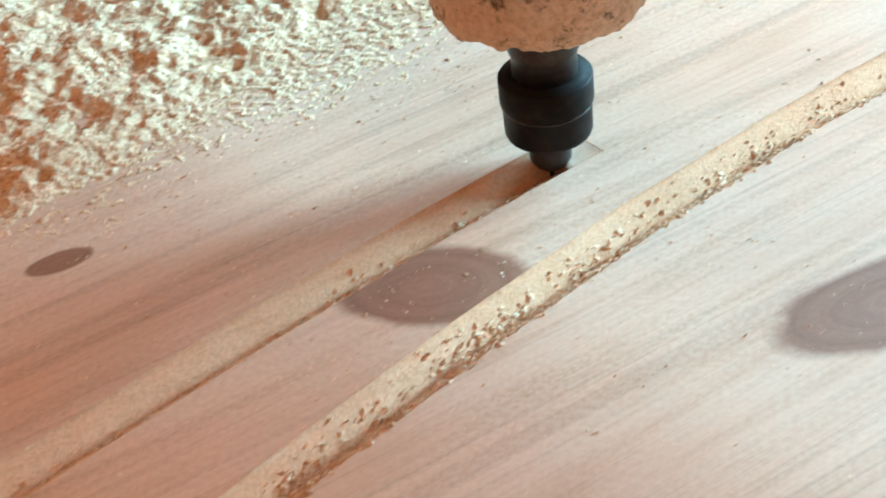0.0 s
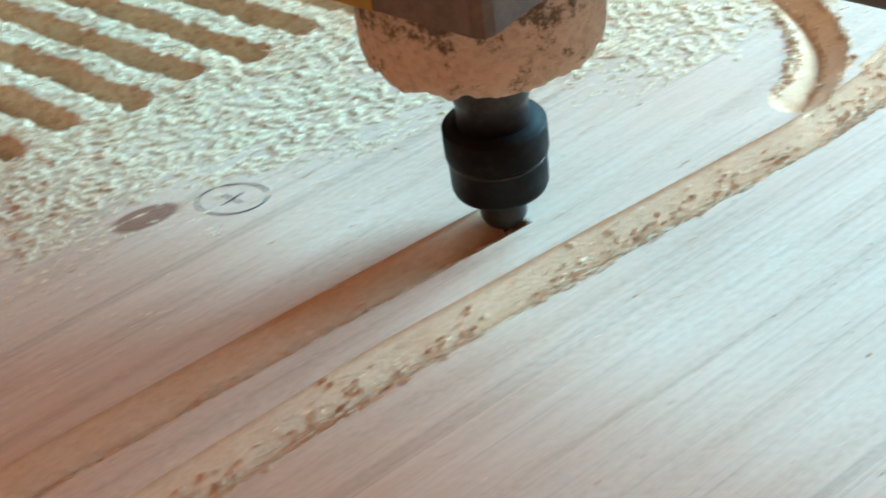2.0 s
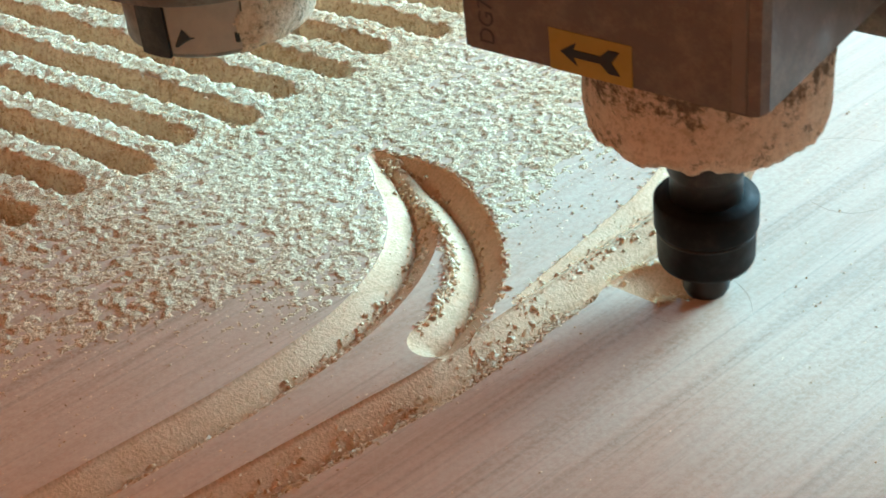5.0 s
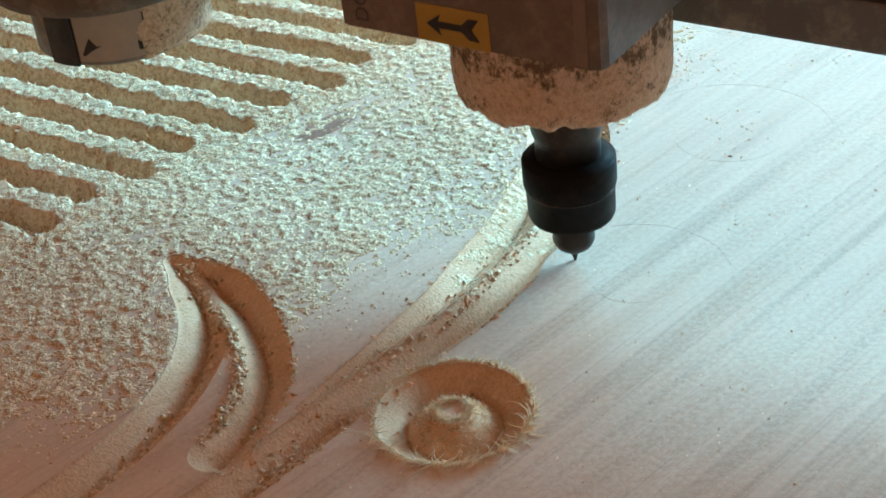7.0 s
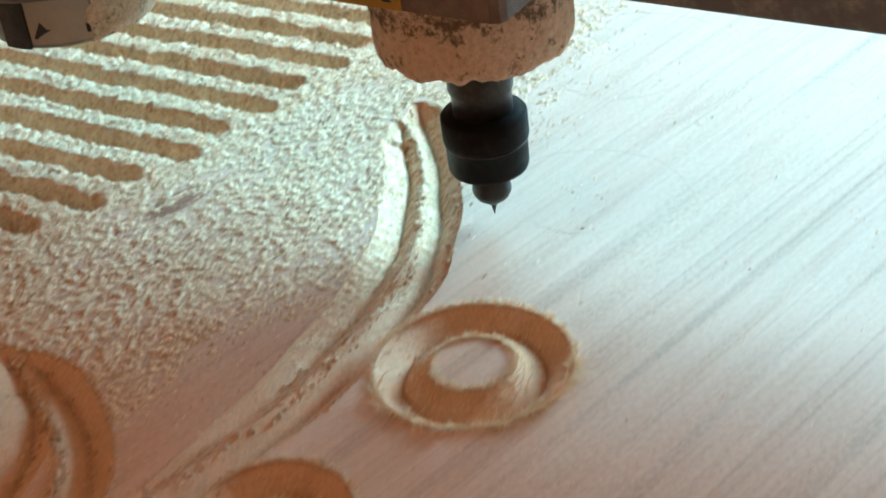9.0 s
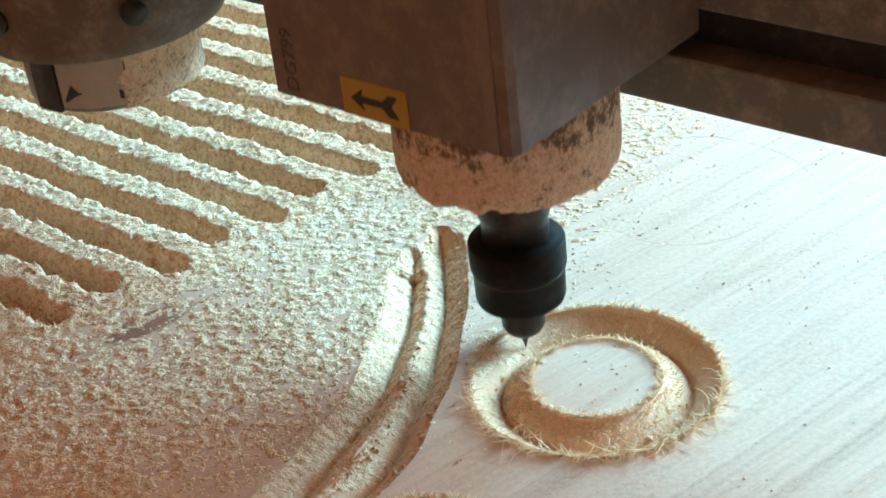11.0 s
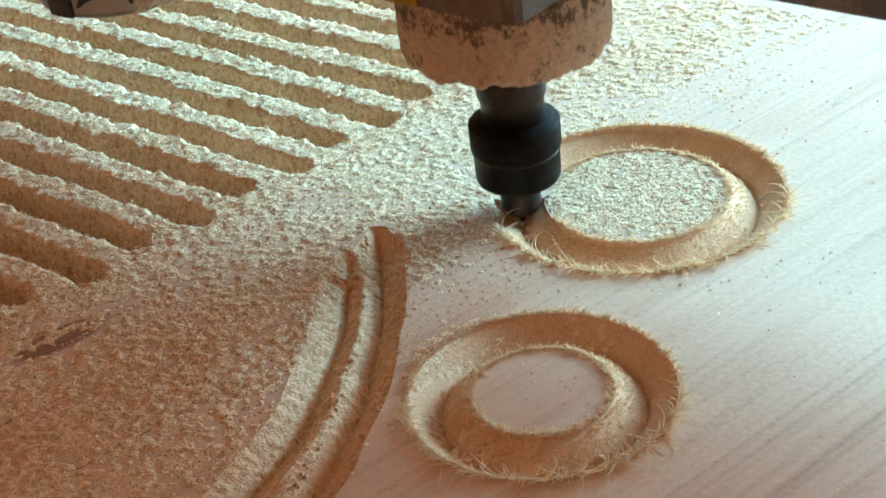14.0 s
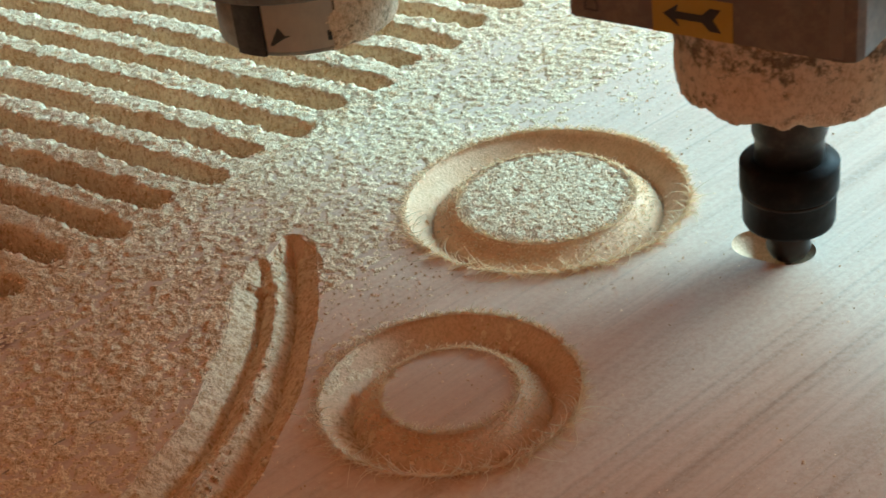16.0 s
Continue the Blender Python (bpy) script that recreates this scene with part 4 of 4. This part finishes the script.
def ring_time(k, t0, t1):
    """The head goes once round a ring, clockwise, from its upper left."""
    x, y, r = RINGS[k]
    n = 12
    return [(t0 + (t1 - t0) * i / n, x + r * math.cos(radians(140 - 360 * i / n)), y + r * math.sin(radians(140 - 360 * i / n)), DOWN) for i in range(n + 1)]


RING_TIMES = [(4.67, 5.90), (7.17, 8.10), (9.60, 10.90), (12.47, 14.20)]
TOOL += ring_time(0, *RING_TIMES[0])
TOOL += [(6.0, -0.0181, 0.4330, 0.0045), (6.5, 0.0262, 0.4850, 0.0075), (7.0, 0.0515, 0.5060, 0.0010)]
TOOL += ring_time(1, *RING_TIMES[1])
TOOL += [(8.4, 0.0540, 0.5050, 0.0075), (8.5, 0.0540, 0.5120, 0.0075), (9.0, 0.0930, 0.5880, 0.0050), (9.2, 0.1065, 0.6100, 0.0070), (9.4, 0.1050, 0.6120, 0.0020)]
TOOL += ring_time(2, *RING_TIMES[2])
TOOL += [(11.1, 0.1060, 0.6190, 0.0030), (11.3, 0.1070, 0.6235, 0.0036), (11.5, 0.1150, 0.6580, 0.0030), (12.0, 0.1363, 0.7450, 0.0030)]
TOOL += ring_time(3, *RING_TIMES[3])
TOOL += [(14.5, 0.1387, 0.7540, -0.0013), (14.75, 0.1600, 0.7460, 0.0060), (15.0, 0.2045, 0.7250, 0.0065), (15.5, 0.2605, 0.6960, 0.0020), (15.80, 0.2515, 0.6625, DOWN), (16.0, 0.2614, 0.6559, DOWN)]
IDLE_OFFSET = (-0.1830, 0.1500, 0.036)


def cut_free_at(ob, t):
    """A bit of waste wood lies in its place until the bit reaches it, then drops into the cut."""
    low = Matrix.Translation((0, 0, -0.0160))
    whole = Matrix.Identity(4)
    rows = [(0.0, whole)]
    if t > 0.1:
        rows.append((t - 0.034, whole))
    rows += [(max(t, 0.0) + 0.034, low), (16.0, low)]
    walk(ob, rows)


def waste(points, normal, t):
    """A wedge of uncut wood that fills a groove between two sections: (centre, normal) pairs."""
    verts, m = [], len(SHARES)
    for c, n in points:
        for j, s in enumerate(SHARES):
            z = -0.00004 if j in (0, m - 1) else float(profile_z(abs(s))) + 0.00005
            verts.append((*(np.array(c) + np.array(n) * HALF * s), z))
    faces = []
    rows = len(points)
    for i in range(rows - 1):
        a = i * m
        for j in range(m - 1):
            faces.append((a + j, a + m + j, a + m + j + 1, a + j + 1))
        faces.append((a, a + m - 1, a + 2 * m - 1, a + m))
    faces.append(tuple(range(m))[::-1])
    faces.append(tuple(range((rows - 1) * m, rows * m)))
    ob = new("waste_piece", mesh_of("waste_piece", verts, faces, WOOD))
    ob.parent = PANEL
    # the sawdust that lies on it
    mid = np.array([points[len(points) // 2][0]])
    if dust_cover(*to_machine(mid[:, 0], mid[:, 1]))[0] > 0.3:
        across = np.linspace(-1.02, 1.02, 22)
        flat = []
        for (c, n), (e, f) in zip(points, points[1:]):
            for h in np.linspace(0, 1, 5)[: 5 if e is points[-1][0] else 4]:
                centre, side = np.array(c) * (1 - h) + np.array(e) * h, np.array(n) * (1 - h) + np.array(f) * h
                flat += [centre + side * HALF * q for q in across]
        flat = np.array(flat)
        z = dust_height(flat, np.zeros(len(flat)))
        w = len(across)
        grid = [(i * w + j, i * w + j + 1, i * w + w + j + 1, i * w + w + j) for i in range(len(flat) // w - 1) for j in range(w - 1)]
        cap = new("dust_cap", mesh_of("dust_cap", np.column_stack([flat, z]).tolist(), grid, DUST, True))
        cap.parent = ob
    return ob, t


def island_dust():
    """Fresh sawdust that settles inside the largest ring while it is cut."""
    x, y, r = RINGS[3]
    side = np.arange(-r, r, 0.0009)
    gx, gy = np.meshgrid(side, side, indexing="ij")
    inside = np.hypot(gx, gy) < r - HALF - 0.0002
    p = np.stack([gx[inside] + x, gy[inside] + y], 1)
    rim = np.clip((r - HALF - np.hypot(gx[inside], gy[inside])) / 0.004, 0, 1)
    z = -0.0006 + 0.0012 * rim + 0.0006 * fbm(p, 560.0, 2, 6)
    index = np.full(gx.shape, -1)
    index[inside] = np.arange(len(p))
    a, b, c, d = index[:-1, :-1], index[1:, :-1], index[1:, 1:], index[:-1, 1:]
    good = (a >= 0) & (b >= 0) & (c >= 0) & (d >= 0)
    faces = np.stack([a[good], b[good], c[good], d[good]], 1).tolist()
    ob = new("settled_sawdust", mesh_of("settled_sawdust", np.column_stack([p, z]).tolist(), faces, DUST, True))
    tagged(ob, "fresh pale sawdust settled inside the largest ring", "sawdust", "", "stuff")
    rs = np.random.RandomState(71)
    n = 11000
    a, q = rs.rand(n) * 2 * np.pi, (r - HALF - 0.0006) * np.sqrt(rs.rand(n))
    grains = crumbs("settled_crumbs", np.stack([x + q * np.cos(a), y + q * np.sin(a)], 1), np.full(n, 0.0003), 0.00062, "loose pale crumbs settled inside the largest ring", 72)
    return ob, grains


ISLAND_DUST = island_dust()


def waste_pieces():
    out = []
    for k, (x, y, r) in enumerate(RINGS):
        t0, t1 = RING_TIMES[k]
        n = (20, 28, 32, 40)[k]
        for i in range(n):
            cut = []
            for h in range(4):
                a = radians(140 - 360 * (i + h / 3) / n)
                cut.append(((x + r * math.cos(a), y + r * math.sin(a)), (math.cos(a), math.sin(a))))
            out.append(waste(cut, None, t0 + (t1 - t0) * (i + 0.55) / n))
    line = LONG_LINE
    n = normals_of(line)
    tool = np.array([(t, x, y) for t, x, y, z in TOOL if t <= 3.35])
    i = int(np.argmin(np.hypot(line[:, 0] + 0.4665, line[:, 1] - 0.1222)))
    while i < len(line) - 3:
        j = min(i + 2, len(line) - 1)
        mid = line[(i + j) // 2]
        best = min(((np.hypot(*(mid - (a[1:] + (b[1:] - a[1:]) * s))), a[0] + (b[0] - a[0]) * s) for a, b in zip(tool, tool[1:]) for s in np.linspace(0, 1, 9)))
        w = GROOVES[0][1]
        out.append(waste([(line[q], n[q] * w[q] / HALF) for q in range(i, j + 1)], None, best[1]))
        i = j
    line, w = GROOVES[4]
    n = normals_of(line)
    m = len(line) - 1
    for i in range(m):
        rows = [(line[i], n[i]), (line[i + 1], n[i + 1])]
        for end, way in ((0, -1), (m, 1)):
            if end in (i, i + 1):
                ahead = np.array((n[end][1], -n[end][0])) * way * HALF
                more = [(line[end] + ahead * math.sin(a), n[end] * max(0.03, math.cos(a))) for a in np.radians((18, 36, 54, 70, 82, 89.5))]
                rows = more[::-1] + rows if way < 0 else rows + more
        out.append(waste(rows, None, 15.80 + 0.18 * (i + 0.6) / m))
    return out


WASTE = waste_pieces()


def ring_fringes():
    """Torn fibres that stand up along the rims of each ring once it is cut, in six lengths of rim."""
    rs = random.Random(31)
    out = []
    for k, (x, y, r) in enumerate(RINGS):
        t0, t1 = RING_TIMES[k]
        for part_no in range(6):
            rows = []
            for _ in range(260 + 90 * k):
                a = radians(140 - 60 * (part_no + rs.random()))
                inner = rs.random() < 0.55
                q = r - HALF - 0.0003 if inner else r + HALF + 0.0003
                away = a + (math.pi if inner else 0) + rs.uniform(-1.5, 1.5)
                front = math.sin(a) < -0.2 and not inner
                length = rs.uniform(0.0016, 0.0050) * (1.8 if front else 1.0) + (0.008 if front and rs.random() < 0.09 else 0)
                z = 0.0
                if inner and rs.random() < 0.5:
                    s = rs.uniform(0.35, 1.0)
                    q, z = r - HALF * s, float(profile_z(s)) + 0.0001
                    away, length = a + rs.uniform(-0.9, 0.9), rs.uniform(0.0008, 0.0022)
                rows.append(((x + q * math.cos(a), y + q * math.sin(a), z), (math.cos(away), math.sin(away), rs.uniform(0.3, 1.6)), length, rs.uniform(-2.2, 2.2)))
            ob = fibres("fibre_fringe", rows, "pale torn fibres along the ring's rim", 0.00027)
            for key in ("category", "kind"):
                del ob[key]
            ob.parent = PANEL
            out.append((ob, t0 + (t1 - t0) * (part_no + 1) / 6))
    return out


FRINGES = ring_fringes()


def motions():
    xyz = [(t, Vector((x, y, z))) for t, x, y, z in TOOL]
    walk(HEAD, [(t, Matrix.Translation(p)) for t, p in xyz])
    walk(IDLE, [(t, Matrix.Translation((p.x + IDLE_OFFSET[0], p.y + IDLE_OFFSET[1], IDLE_OFFSET[2] + 0.6 * (p.z - DOWN)))) for t, p in xyz])
    rows = []
    for t, p in xyz:
        _, v = to_machine(p.x, p.y)
        rows.append((t, Matrix.Translation(to_world(-0.25, v) + (0,)) @ pose(0, 0, 0, 0, 0, -36.5)))
    walk(BEAM, rows)
    for ob in ISLAND_DUST:
        walk(ob, [(t, Matrix.Translation((0, 0, z))) for t, z in ((0.0, -0.0025), (13.2, -0.0025), (14.3, 0.0), (16.0, 0.0))])
    for ob, t in WASTE:
        cut_free_at(ob, t)
    low = Matrix.Translation((0, 0, -0.022))
    for ob, t in FRINGES:
        walk(ob, [(0.0, low), (t - 0.1, low), (t + 0.034, Matrix.Identity(4)), (16.0, Matrix.Identity(4))])


motions()
